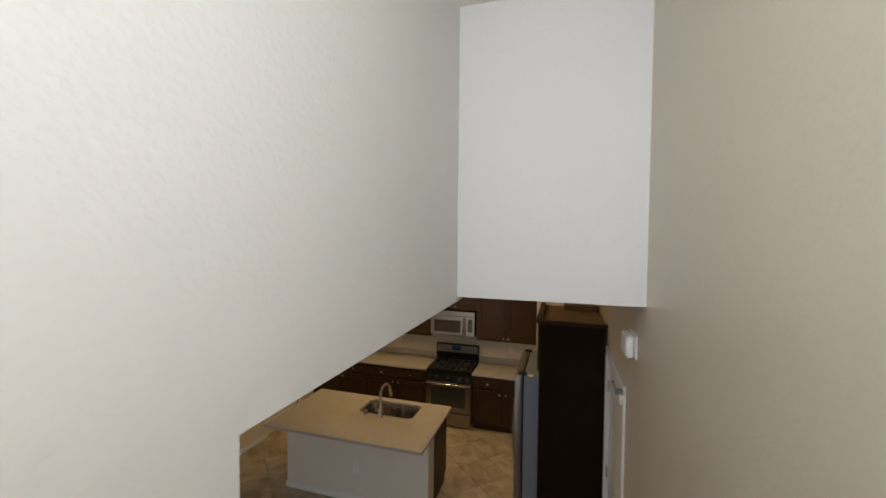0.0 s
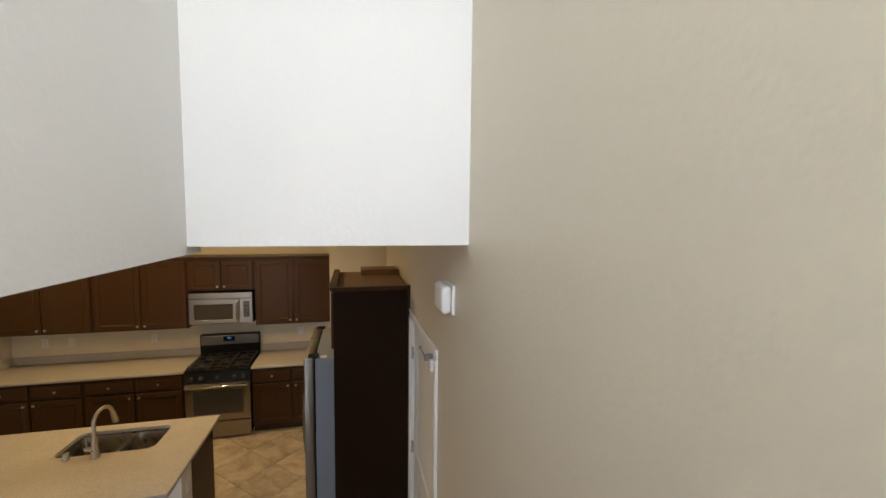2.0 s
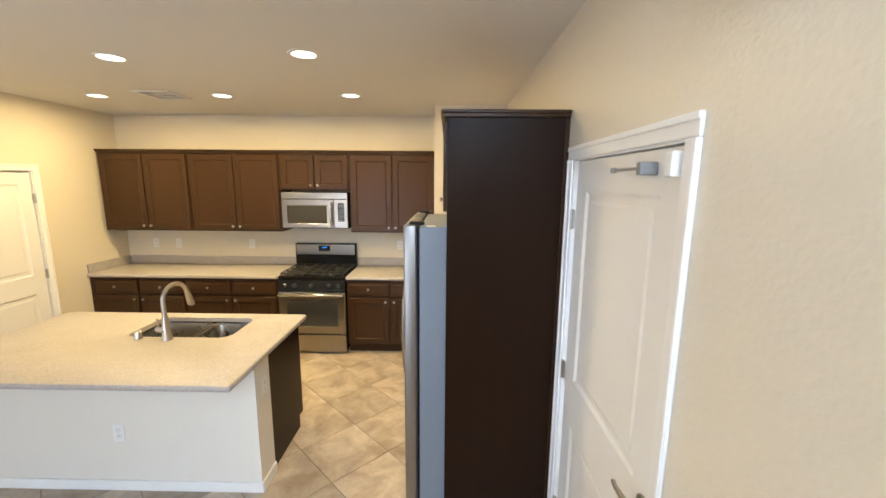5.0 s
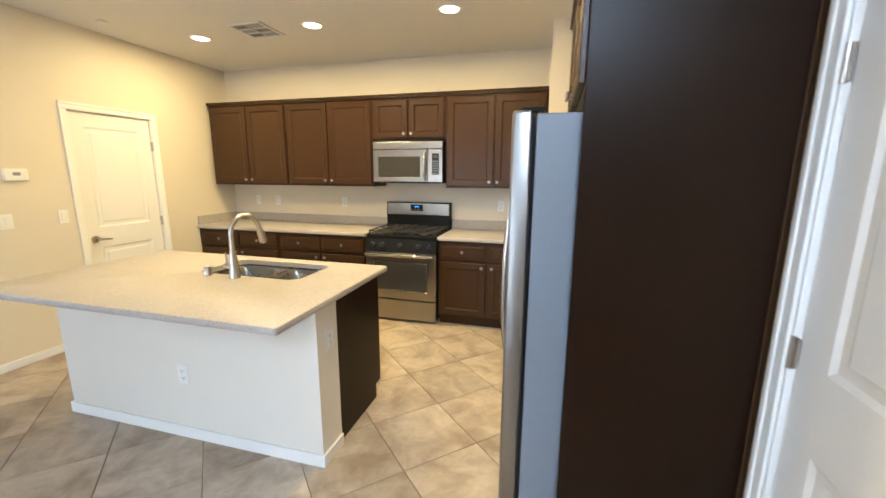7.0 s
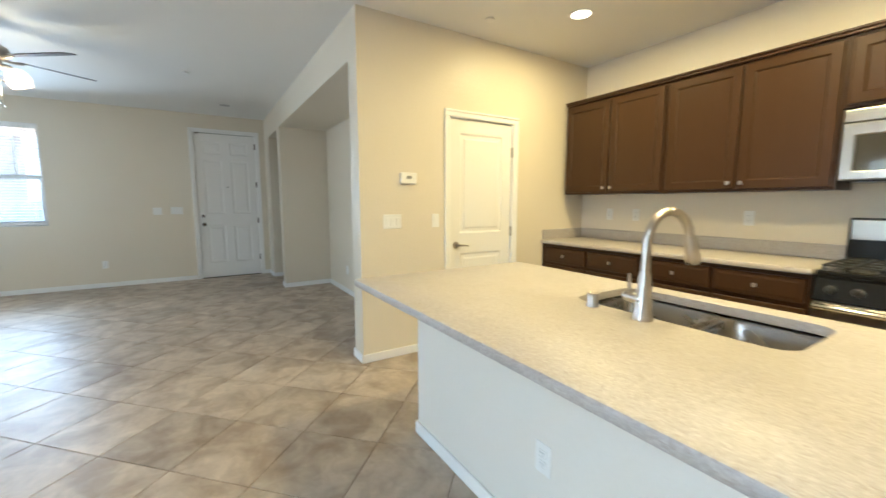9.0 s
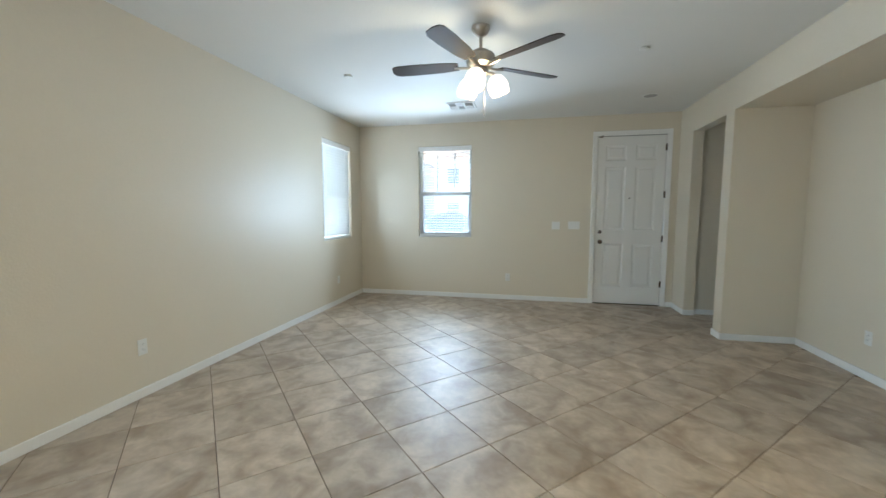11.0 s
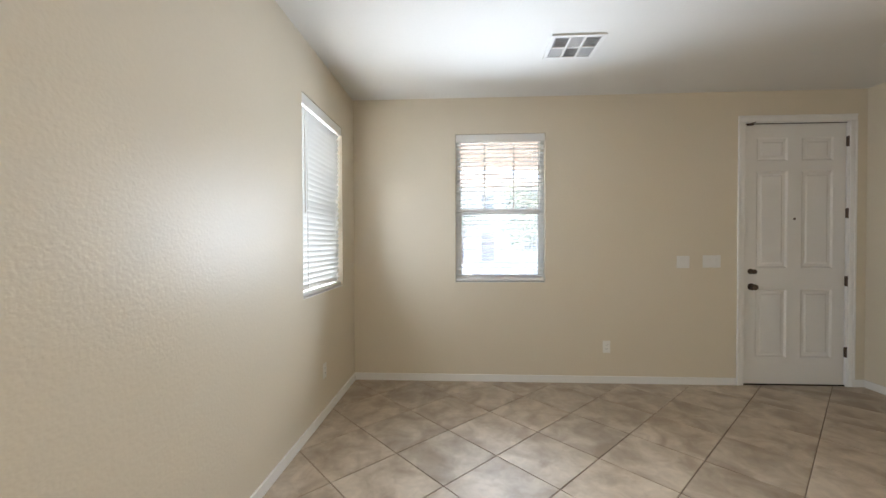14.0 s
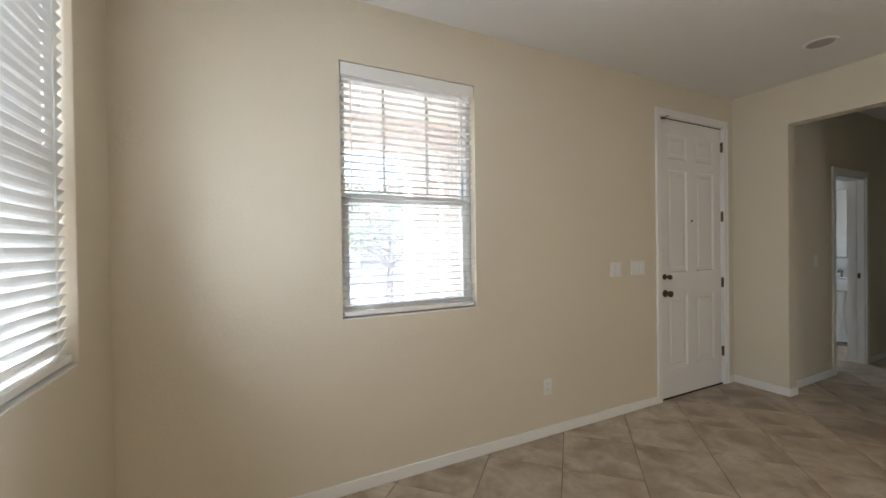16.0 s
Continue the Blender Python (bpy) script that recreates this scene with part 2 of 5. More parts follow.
def tile_material(random_node="object"):
    """Mottled stone-look porcelain: each tile takes its own cut of the veining and its own tone."""
    m = bpy.data.materials.new("stone_look_tile" if random_node == "object" else "stone_look_tile_far")
    m.use_nodes = True
    n, l = m.node_tree.nodes, m.node_tree.links
    b = n["Principled BSDF"]
    co = n.new("ShaderNodeTexCoord")
    if random_node == "object":
        rnd = n.new("ShaderNodeObjectInfo").outputs["Random"]
    else:
        rnd = n.new("ShaderNodeNewGeometry").outputs["Random Per Island"]
    sc = n.new("ShaderNodeMath")
    sc.operation = "MULTIPLY"
    sc.inputs[1].default_value = 57.0
    l.new(rnd, sc.inputs[0])
    shift = n.new("ShaderNodeVectorMath")
    l.new(co.outputs["Object"], shift.inputs[0])
    l.new(sc.outputs[0], shift.inputs[1])
    n1, n2, n3 = (n.new("ShaderNodeTexNoise") for _ in range(3))
    for q, s, d, ds in ((n1, 4.5, 8, 0.6), (n2, 15, 8, 0.9), (n3, 90, 3, 0)):
        q.inputs["Scale"].default_value, q.inputs["Detail"].default_value, q.inputs["Distortion"].default_value = s, d, ds
        l.new(shift.outputs[0], q.inputs["Vector"])
    r1 = n.new("ShaderNodeValToRGB")
    r1.color_ramp.elements[0].position, r1.color_ramp.elements[0].color = 0.34, (0.32, 0.25, 0.178, 1)
    r1.color_ramp.elements[1].position, r1.color_ramp.elements[1].color = 0.64, (0.53, 0.45, 0.35, 1)
    l.new(n1.outputs["Fac"], r1.inputs[0])
    r2 = n.new("ShaderNodeMapRange")
    r2.inputs["From Min"].default_value, r2.inputs["From Max"].default_value = 0.3, 0.7
    r2.inputs["To Min"].default_value, r2.inputs["To Max"].default_value = 0.89, 1.10
    l.new(n2.outputs["Fac"], r2.inputs["Value"])
    mr = n.new("ShaderNodeMapRange")
    mr.inputs["To Min"].default_value, mr.inputs["To Max"].default_value = 0.87, 1.08
    l.new(rnd, mr.inputs["Value"])
    mul = n.new("ShaderNodeMath")
    mul.operation = "MULTIPLY"
    l.new(r2.outputs[0], mul.inputs[0])
    l.new(mr.outputs[0], mul.inputs[1])
    hsv = n.new("ShaderNodeHueSaturation")
    l.new(r1.outputs[0], hsv.inputs["Color"])
    l.new(mul.outputs[0], hsv.inputs["Value"])
    l.new(hsv.outputs[0], b.inputs["Base Color"])
    rr = n.new("ShaderNodeMapRange")
    rr.inputs["To Min"].default_value, rr.inputs["To Max"].default_value = 0.36, 0.54
    l.new(n2.outputs["Fac"], rr.inputs["Value"])
    l.new(rr.outputs[0], b.inputs["Roughness"])
    bp = n.new("ShaderNodeBump")
    bp.inputs["Strength"].default_value, bp.inputs["Distance"].default_value = 0.25, 0.002
    l.new(n2.outputs["Fac"], bp.inputs["Height"])
    l.new(bp.outputs[0], b.inputs["Normal"])
    return m


TILE, TILE_FAR = tile_material(), tile_material("island")


# ---- building helpers ----
def link(name, bm, mat, parent=None, label="", smooth=False):
    me = bpy.data.meshes.new(name)
    bm.normal_update()
    if smooth:
        for f in bm.faces:
            f.smooth = True
    bm.to_mesh(me)
    bm.free()
    me.materials.append(mat)
    if smooth:
        me.set_sharp_from_angle(angle=radians(35))
    ob = new(name, me)
    if parent:
        ob.parent = parent
    if label:
        ob["label"] = label
    return ob


def part(name, bm, mat, parent, label="", smooth=False):
    return link(name, bm, mat, parent, label, smooth)


def thing(name, m, label, category, group="", kind=""):
    ob = new(name)
    ob.empty_display_size = 0.1
    ob.matrix_basis = m
    return tagged(ob, label, category, group, kind)


def box(bm, x0, y0, z0, x1, y1, z1, bevel=0.0, seg=2):
    v = [bm.verts.new(p) for p in ((x0, y0, z0), (x1, y0, z0), (x1, y1, z0), (x0, y1, z0), (x0, y0, z1), (x1, y0, z1), (x1, y1, z1), (x0, y1, z1))]
    f = [bm.faces.new([v[i] for i in q]) for q in ((3, 2, 1, 0), (4, 5, 6, 7), (0, 1, 5, 4), (1, 2, 6, 5), (2, 3, 7, 6), (3, 0, 4, 7))]
    if bevel:
        edges = {e for q in f for e in q.edges}
        bmesh.ops.bevel(bm, geom=list(edges), offset=bevel, segments=seg, affect="EDGES", profile=0.5)
    return bm


def boxes(*specs, bevel=0.0, seg=2):
    bm = bmesh.new()
    for s in specs:
        box(bm, *s, bevel=bevel, seg=seg)
    return bm


def lathe(bm, profile, m=Matrix(), seg=24, caps=True):
    """Turns (radius, height) points round the z axis."""
    rings = []
    for r, z in profile:
        rings.append([bm.verts.new(m @ Vector((r * math.cos(2 * math.pi * k / seg), r * math.sin(2 * math.pi * k / seg), z))) for k in range(seg)])
    for a, b in zip(rings, rings[1:]):
        for k in range(seg):
            bm.faces.new((a[k], a[(k + 1) % seg], b[(k + 1) % seg], b[k]))
    if caps:
        bm.faces.new(rings[0][::-1])
        bm.faces.new(rings[-1])
    return bm


def rod(bm, a, b, r0, r1=None, seg=10):
    a, b = Vector(a), Vector(b)
    q = (b - a).to_track_quat("Z", "Y").to_matrix().to_4x4()
    return lathe(bm, [(r0, 0), (r1 if r1 is not None else r0, (b - a).length)], Matrix.Translation(a) @ q, seg)


def tube(bm, points, radii, seg=14):
    """A swept round tube along points."""
    pts = [Vector(p) for p in points]
    rings = []
    for i, p in enumerate(pts):
        d = (pts[min(i + 1, len(pts) - 1)] - pts[max(i - 1, 0)]).normalized()
        q = d.to_track_quat("Z", "Y").to_matrix()
        r = radii[i] if isinstance(radii, (list, tuple)) else radii
        rings.append([bm.verts.new(p + q @ Vector((r * math.cos(2 * math.pi * k / seg), r * math.sin(2 * math.pi * k / seg), 0))) for k in range(seg)])
    for a, b in zip(rings, rings[1:]):
        best = min(range(seg), key=lambda s: sum((a[k].co - b[(k + s) % seg].co).length for k in range(0, seg, 3)))
        for k in range(seg):
            bm.faces.new((a[k], a[(k + 1) % seg], b[(k + 1 + best) % seg], b[(k + best) % seg]))
    bm.faces.new(rings[0][::-1])
    bm.faces.new(rings[-1])
    return bm


def panelled(bm, x0, z0, x1, z1, y, t, panels, slope=0.012, depth=0.008, field=0.0, rise=0.006, chamfer=0.003):
    """A slab in x and z whose front, at y and facing -y, has sunk panels; field: the margin round a raised field in each."""
    c = chamfer
    xs = sorted({x0 + c, x1 - c, *(p[0] for p in panels), *(p[2] for p in panels)})
    zs = sorted({z0 + c, z1 - c, *(p[1] for p in panels), *(p[3] for p in panels)})
    grid = {}

    def vert(x, z, yy):
        key = (round(x, 5), round(z, 5), round(yy, 5))
        if key not in grid:
            grid[key] = bm.verts.new((x, yy, z))
        return grid[key]

    def inside(x, z):
        return any(p[0] < x < p[2] and p[1] < z < p[3] for p in panels)

    for a, b in zip(xs, xs[1:]):
        for d, e in zip(zs, zs[1:]):
            if not inside((a + b) / 2, (d + e) / 2):
                bm.faces.new((vert(a, d, y), vert(b, d, y), vert(b, e, y), vert(a, e, y)))

    def ring(ra, ya, rb, yb):
        ca = [(ra[0], ra[1]), (ra[2], ra[1]), (ra[2], ra[3]), (ra[0], ra[3])]
        cb = [(rb[0], rb[1]), (rb[2], rb[1]), (rb[2], rb[3]), (rb[0], rb[3])]
        for k in range(4):
            q = (k + 1) % 4
            bm.faces.new([bm.verts.new((u[0], w, u[1])) for u, w in ((ca[k], ya), (ca[q], ya), (cb[q], yb), (cb[k], yb))])

    def cap(r, yy):
        bm.faces.new([bm.verts.new((u, yy, w)) for u, w in ((r[0], r[1]), (r[2], r[1]), (r[2], r[3]), (r[0], r[3]))])

    def shrink(r, s):
        return (r[0] + s, r[1] + s, r[2] - s, r[3] - s)

    for p in panels:
        q = shrink(p, slope)
        ring(p, y, q, y + depth)
        if field:
            f1, f2 = shrink(q, field), shrink(q, field + rise * 2.5)
            ring(q, y + depth, f1, y + depth)
            ring(f1, y + depth, f2, y + depth - rise)
            cap(f2, y + depth - rise)
        else:
            cap(q, y + depth)
    full = (x0, z0, x1, z1)
    ring(full, y + c, shrink(full, c), y)
    ring(full, y + t, full, y + c)
    bm.faces.new([bm.verts.new((u, y + t, w)) for u, w in ((x0, z0), (x0, z1), (x1, z1), (x1, z0))])
    return bm


def union(specs, rounds=(), radius=0.012):
    """One closed mesh over axis-aligned boxes; rounds: (axis, a, b) lines, parallel to that axis, whose edges are rounded."""
    cuts = [sorted({round(v, 5) for q in specs for v in (q[k], q[k + 3])}) for k in range(3)]
    size = [len(c) - 1 for c in cuts]
    solid = np.zeros([n + 2 for n in size], bool)
    for q in specs:
        lo = [cuts[k].index(round(min(q[k], q[k + 3]), 5)) + 1 for k in range(3)]
        hi = [cuts[k].index(round(max(q[k], q[k + 3]), 5)) + 1 for k in range(3)]
        solid[lo[0]:hi[0], lo[1]:hi[1], lo[2]:hi[2]] = True
    bm, made = bmesh.new(), {}

    def vert(i, j, k):
        if (i, j, k) not in made:
            made[i, j, k] = bm.verts.new((cuts[0][i], cuts[1][j], cuts[2][k]))
        return made[i, j, k]

    for i, j, k in np.argwhere(solid):
        for ax in range(3):
            for sg in (0, 1):
                n = [i, j, k]
                n[ax] += 1 if sg else -1
                if solid[tuple(n)]:
                    continue
                u, w = (ax + 1) % 3, (ax + 2) % 3
                ring = []
                for du, dw in ((0, 0), (1, 0), (1, 1), (0, 1)):
                    c = [int(i) - 1, int(j) - 1, int(k) - 1]
                    c[ax] += sg
                    c[u] += du
                    c[w] += dw
                    ring.append(vert(*c))
                bm.faces.new(ring if sg else ring[::-1])
    if rounds:
        picked = []
        for e in bm.edges:
            mid = (e.verts[0].co + e.verts[1].co) / 2
            way = e.verts[1].co - e.verts[0].co
            for ax, p, q, *span in rounds:
                others = [mid[k] for k in range(3) if k != ax]
                if abs(way[ax]) > 0.999 * way.length and abs(others[0] - p) < 1e-3 and abs(others[1] - q) < 1e-3 and e.calc_face_angle(0) > 1:
                    if not span or span[0] <= mid[ax] <= span[1]:
                        picked.append(e)
        bmesh.ops.bevel(bm, geom=picked, offset=radius, segments=4, affect="EDGES", profile=0.5)
    return bm


def structure(name, specs, mat, label, category="wall", rounds=(), radius=0.012):
    return tagged(link(name, union(specs, rounds, radius), mat, smooth=bool(rounds)), label, category, kind="structure")


# ---- setting ----
W1 = (0.198, 0.963, 1.058, 2.397)
W2 = (-8.722, 0.966, -7.862, 2.372)
FD = (2.898, 3.812, 2.45)
GD = (4.812, 5.528, 2.04)
RD = (2.700, 3.565, 2.07)
T = 0.15
PD = (-3.4, -1.6, 2.06)
FDO, GDO, RDO = ((d[0] - 0.02, d[1] + 0.02, d[2] + 0.02) for d in (FD, GD, RD))
structure("wall_front", [
    (XF - T, YS - T, 0, XF, W1[0], CEIL), (XF - T, W1[0], 0, XF, W1[2], W1[1]), (XF - T, W1[0], W1[3], XF, W1[2], CEIL),
    (XF - T, W1[2], 0, XF, FDO[0], CEIL), (XF - T, FDO[0], FDO[2], XF, FDO[1], CEIL), (XF - T, FDO[1], 0, XF, YN + 0.13, CEIL)],
    WALL, "beige orange-peel wall round the front door and window",
    rounds=[(2, XF, W1[0]), (2, XF, W1[2]), (1, XF, W1[1]), (1, XF, W1[3])], radius=0.01)
structure("wall_south", [
    (XF, YS - T, 0, W2[0], YS, CEIL), (W2[0], YS - T, 0, W2[2], YS, W2[1]), (W2[0], YS - T, W2[3], W2[2], YS, CEIL),
    (W2[2], YS - T, 0, PD[0], YS, CEIL), (PD[0], YS - T, PD[2], PD[1], YS, CEIL), (PD[1], YS - T, 0, XL - 0.12, YS, CEIL)], WALL, "long beige orange-peel living room wall",
    rounds=[(2, W2[0], YS), (2, W2[2], YS), (0, YS, W2[1]), (0, YS, W2[3])], radius=0.01)
structure("wall_stair_back", [
    (XL - 0.12, YS - T, 0, -0.3, YS, UPPER), (-0.3, YS - T, 0, 0.38, YS, 3.2), (-0.3, YS - T, 4.25, 0.38, YS, UPPER),
    (0.38, YS - T, 0, XR + 0.12, YS, UPPER)], WALL, "beige wall behind the stair landing")
HALL = (-8.64, -7.78, 2.39)
NICHE = (-7.60, -4.44, 4.665, 2.405)
structure("wall_north", [
    (XF, YN, 0, HALL[0], YN + 0.13, CEIL), (HALL[0], YN, HALL[2], HALL[1], YN + 0.13, CEIL), (HALL[1], YN, 0, NICHE[0], NICHE[2] + 0.1, CEIL),
    (NICHE[0], YN, NICHE[3], NICHE[1], NICHE[2] + 0.1, CEIL), (NICHE[0], NICHE[2], 0, NICHE[1], NICHE[2] + 0.1, NICHE[3]),
    (NICHE[1], YN, 0, XG, GDO[0], CEIL), (NICHE[1], GDO[0], GDO[2], XG, GDO[1], CEIL), (NICHE[1], GDO[1], 0, XG, YB, CEIL)],
    WALL, "beige walls with a hall opening and a wide shallow niche",
    rounds=[(2, HALL[0], YN), (2, HALL[0], YN + 0.13), (2, HALL[1], YN), (0, YN, HALL[2]), (2, NICHE[0], YN), (0, YN, NICHE[3]), (2, NICHE[1], YN), (2, XG, YN)], radius=0.016)
structure("wall_garage", [(NICHE[1] - 0.9, 4.77, 0, NICHE[1] - 0.8, 6.0, CEIL)], WALL, "plain wall closing the space behind the door")
structure("wall_kitchen", [(NICHE[1], YB, 0, XR + 0.12, YB + T, CEIL)], WALL, "cream wall behind the kitchen cabinets")
structure("wall_alcove", [(-0.325, 5.855, 0, XR, YB, CEIL)], WALL, "cream return wall beside the fridge alcove", rounds=[(2, -0.325, 5.855)])
structure("wall_right", [
    (XR, YS, 0, XR + 0.12, RDO[0], UPPER), (XR, RDO[0], RDO[2], XR + 0.12, RDO[1], UPPER), (XR, RDO[1], 0, XR + 0.12, YB, UPPER)],
    WALL, "tall beige orange-peel wall beside the stairs")
structure("wall_closet", [(XR + 0.8, 2.3, 0, XR + 0.9, 3.8, CEIL), (XR + 0.12, 2.3, 0, XR + 0.8, 2.4, CEIL), (XR + 0.12, 3.7, 0, XR + 0.8, 3.8, CEIL),
                          (XR + 0.12, 2.4, CEIL - 0.1, XR + 0.8, 3.7, CEIL)], WALL, "plain closet walls behind the white door")
structure("wall_stair_left", [(XL - 0.12, YS, 0, XL, 0.50, UPPER), (XL - 0.12, 0.50, DROP, XL, YP + 0.12, UPPER)], WHITE_WALL,
          "off-white textured stair wall open below the ceiling line", rounds=[(2, XL, 0.50), (1, XL, DROP), (2, XL - 0.12, 0.50)])
structure("wall_stair_end", [(XL, YP, CEIL - 0.008, XR, YP + 0.12, UPPER)], WHITE_WALL, "off-white painted wall hanging above the stair foot", rounds=[(0, YP, CEIL - 0.008)])
structure("wall_hall", [
    (HALL[0] - 0.21, YN + 0.13, 0, HALL[0] - 0.07, 5.06, CEIL), (HALL[0] - 0.21, 5.06, 2.05, HALL[0] - 0.07, 5.81, CEIL), (HALL[0] - 0.21, 5.81, 0, HALL[0] - 0.07, 6.7, CEIL),
    (HALL[0] - 0.21, 6.7, 0, NICHE[1], 6.8, CEIL), (HALL[1] + 0.02, NICHE[2] + 0.1, 0, HALL[1] + 0.14, 6.7, CEIL)],
    WALL, "beige walls of the dim hall")
structure("wall_bath", [(-11.2, 4.3, 0, -11.1, 5.5, CEIL), (-11.2, 5.5, 0, -11.1, 6.3, 1.2), (-11.2, 5.5, 2.2, -11.1, 6.3, CEIL), (-11.2, 6.3, 0, -11.1, 7.2, CEIL), (-11.1, 4.2, 0, HALL[0] - 0.21, 4.3, CEIL), (-11.1, 7.2, 0, HALL[0] - 0.21, 7.3, CEIL),
                        (HALL[0] - 0.21, 6.8, 0, HALL[0] - 0.11, 7.2, CEIL)], WHITE_WALL, "pale walls of the small bathroom")
structure("ceiling", [
    (XF - T, YS - T, CEIL, XL - 0.12, YN + 0.2, CEIL + 0.25), (XL - 0.12, YP + 0.12, CEIL, XR, YN + 0.2, CEIL + 0.25),
    (-11.2, YN + 0.2, CEIL, XR + 0.9, 7.3, CEIL + 0.25)], WHITE_WALL, "off-white textured ceiling", "ceiling")
structure("ceiling_stairwell", [(XL - 0.12, YS - T, UPPER, XR + 0.12, YP + 0.12, UPPER + 0.1)], WHITE_WALL, "off-white ceiling high over the stairs", "ceiling")
structure("floor", [(XF - T, YS - T, -0.12, XR + 0.9, YB + T, -0.004), (-11.2, YN, -0.12, XF - T, 7.3, -0.004)], GROUT, "tiled floor with dark grout", "floor")


# ---- tiles of the floor: square, laid diagonally ----
HX, HY = 0.325, 0.3184
ORIGIN = (-0.925, 3.982)


def clip(poly, axis, value, sign):
    out = []
    for a, b in zip(poly, poly[1:] + poly[:1]):
        da, db = sign * (a[axis] - value), sign * (b[axis] - value)
        if da <= 0:
            out.append(a)
        if da * db < 0:
            s = da / (da - db)
            out.append((a[0] + s * (b[0] - a[0]), a[1] + s * (b[1] - a[1])))
    return out


def tile_mesh(bm, poly, cx, cy):
    n = len(poly)
    mx, my = sum(p[0] for p in poly) / n, sum(p[1] for p in poly) / n
    low = [bm.verts.new((p[0] - cx, p[1] - cy, -0.005)) for p in poly]
    top = []
    for p in poly:
        d = math.hypot(p[0] - mx, p[1] - my)
        s = max(0, 1 - 0.003 / max(d, 0.01))
        top.append(bm.verts.new((mx + (p[0] - mx) * s - cx, my + (p[1] - my) * s - cy, 0)))
    bm.faces.new(top)
    for k in range(n):
        bm.faces.new((low[k], low[(k + 1) % n], top[(k + 1) % n], top[k]))


def lay_tiles():
    floor = bpy.data.objects["floor"]
    g = 0.0024
    whole = None
    far = bmesh.new()
    for i in range(-32, 12):
        for j in range(-22, 14):
            if (i + j) % 2 == 0:
                continue
            cx, cy = ORIGIN[0] + i * HX, ORIGIN[1] + j * HY
            rx, ry = HX - g, HY - g
            poly = [(cx + rx, cy), (cx, cy + ry), (cx - rx, cy), (cx, cy - ry)]
            for axis, value, sign in ((0, XF - 0.1, -1), (0, XR, 1), (1, YS, -1), (1, YB, 1)):
                poly = clip(poly, axis, value, sign)
                if len(poly) < 3:
                    break
            if len(poly) < 3:
                continue
            mx = sum(p[0] for p in poly) / len(poly)
            my = sum(p[1] for p in poly) / len(poly)
            inside = (my < YN + 0.2) or mx > XG - 0.2 or (NICHE[0] - 0.2 < mx < NICHE[1] and my < NICHE[2] + 0.2)
            hall = mx < NICHE[0]
            if hall and not inside:
                tile_mesh(far, poly, 0, 0)
                continue
            if not inside or (mx > XL and my < 2.2):
                continue
            if len(poly) == 4 and abs(mx - cx) < 1e-6 and abs(my - cy) < 1e-6:
                if whole is None:
                    bm = bmesh.new()
                    tile_mesh(bm, poly, cx, cy)
                    whole = bpy.data.meshes.new("tile")
                    bm.to_mesh(whole)
                    bm.free()
                    whole.materials.append(TILE)
                me = whole
            else:
                bm = bmesh.new()
                tile_mesh(bm, poly, cx, cy)
                me = bpy.data.meshes.new("tile_cut")
                bm.to_mesh(me)
                bm.free()
                me.materials.append(TILE)
            ob = new("tile", me)
            ob.parent = floor
            ob.location = (cx, cy, 0)
    ob = part("tile", far, TILE_FAR, floor)
    ob["kind"] = "stuff"


# ---- stairs ----
def build_stairs():
    st = thing("staircase", pose(0, 0, 0), "carpeted beige stairs coming down from a landing", "stairs", kind="structure")
    steps = round(LANDING / RISER)
    for k in range(steps):
        top = LANDING - k * RISER
        y0 = YS if k == 0 else STAIR_Y + (k - 1) * TREAD
        y1 = STAIR_Y + k * TREAD
        part("step", boxes((XL + 0.002, y0 if k == 0 else y0 + 0.001, 0 if k else 0, XR - 0.002, y1, top), bevel=0.012), CARPET, st)
    part("skirt", boxes((XL - 0.10, 0.482, 0, XL, STAIR_Y + 8 * TREAD, 0.12), bevel=0.004), TRIM, st)


build_stairs()


# ---- baseboards ----
def baseboard(specs):
    """Each run has a square body and a thinner, eased top."""
    bm = bmesh.new()
    for x0, y0, x1, y1 in specs:
        box(bm, x0, y0, 0, x1, y1, 0.07, bevel=0.004, seg=2)
    return bm


B = 0.014
for name, runs in (
    ("baseboard_front", [(XF, YS, XF + B, FD[0] - 0.072), (XF, FD[1] + 0.072, XF + B, YN)]),
    ("baseboard_south", [(XF + B, YS, PD[0], YS + B), (PD[1], YS, XL - 0.13, YS + B)]),
    ("baseboard_north", [(XF + B, YN - B, HALL[0] + B, YN), (HALL[0], YN, HALL[0] + B, YN + 0.13), (HALL[1] - B, YN - B, NICHE[0] + B, YN),
                         (HALL[1] - B, YN, HALL[1], NICHE[2]), (NICHE[0], YN, NICHE[0] + B, NICHE[2]), (NICHE[0] + B, NICHE[2] - B, NICHE[1] - B, NICHE[2]),
                         (NICHE[1] - B, YN, NICHE[1], NICHE[2])]),
    ("baseboard_hall", [(HALL[0] - 0.07, YN + 0.13, HALL[0] - 0.07 + B, 4.99), (HALL[0] - 0.07, 5.88, HALL[0] - 0.07 + B, 6.7)]),
    ("baseboard_garage", [(NICHE[1] - B, YN - B, XG + B, YN), (XG, YN, XG + B, GD[0] - 0.065), (XG, GD[1] + 0.065, XG + B, 5.96)]),
    ("baseboard_alcove", [(-0.325 - B, 5.855 - B, XR, 5.855), (-0.325 - B, 5.855, -0.325, 5.95)]),
    ("baseboard_right", [(XR - B, 2.54, XR, RD[0] - 0.066), (XR - B, RD[1] + 0.066, XR, 3.67)]),
):
    tagged(link(name, baseboard(runs), TRIM), "white painted baseboard along the wall", "baseboard", kind="structure")


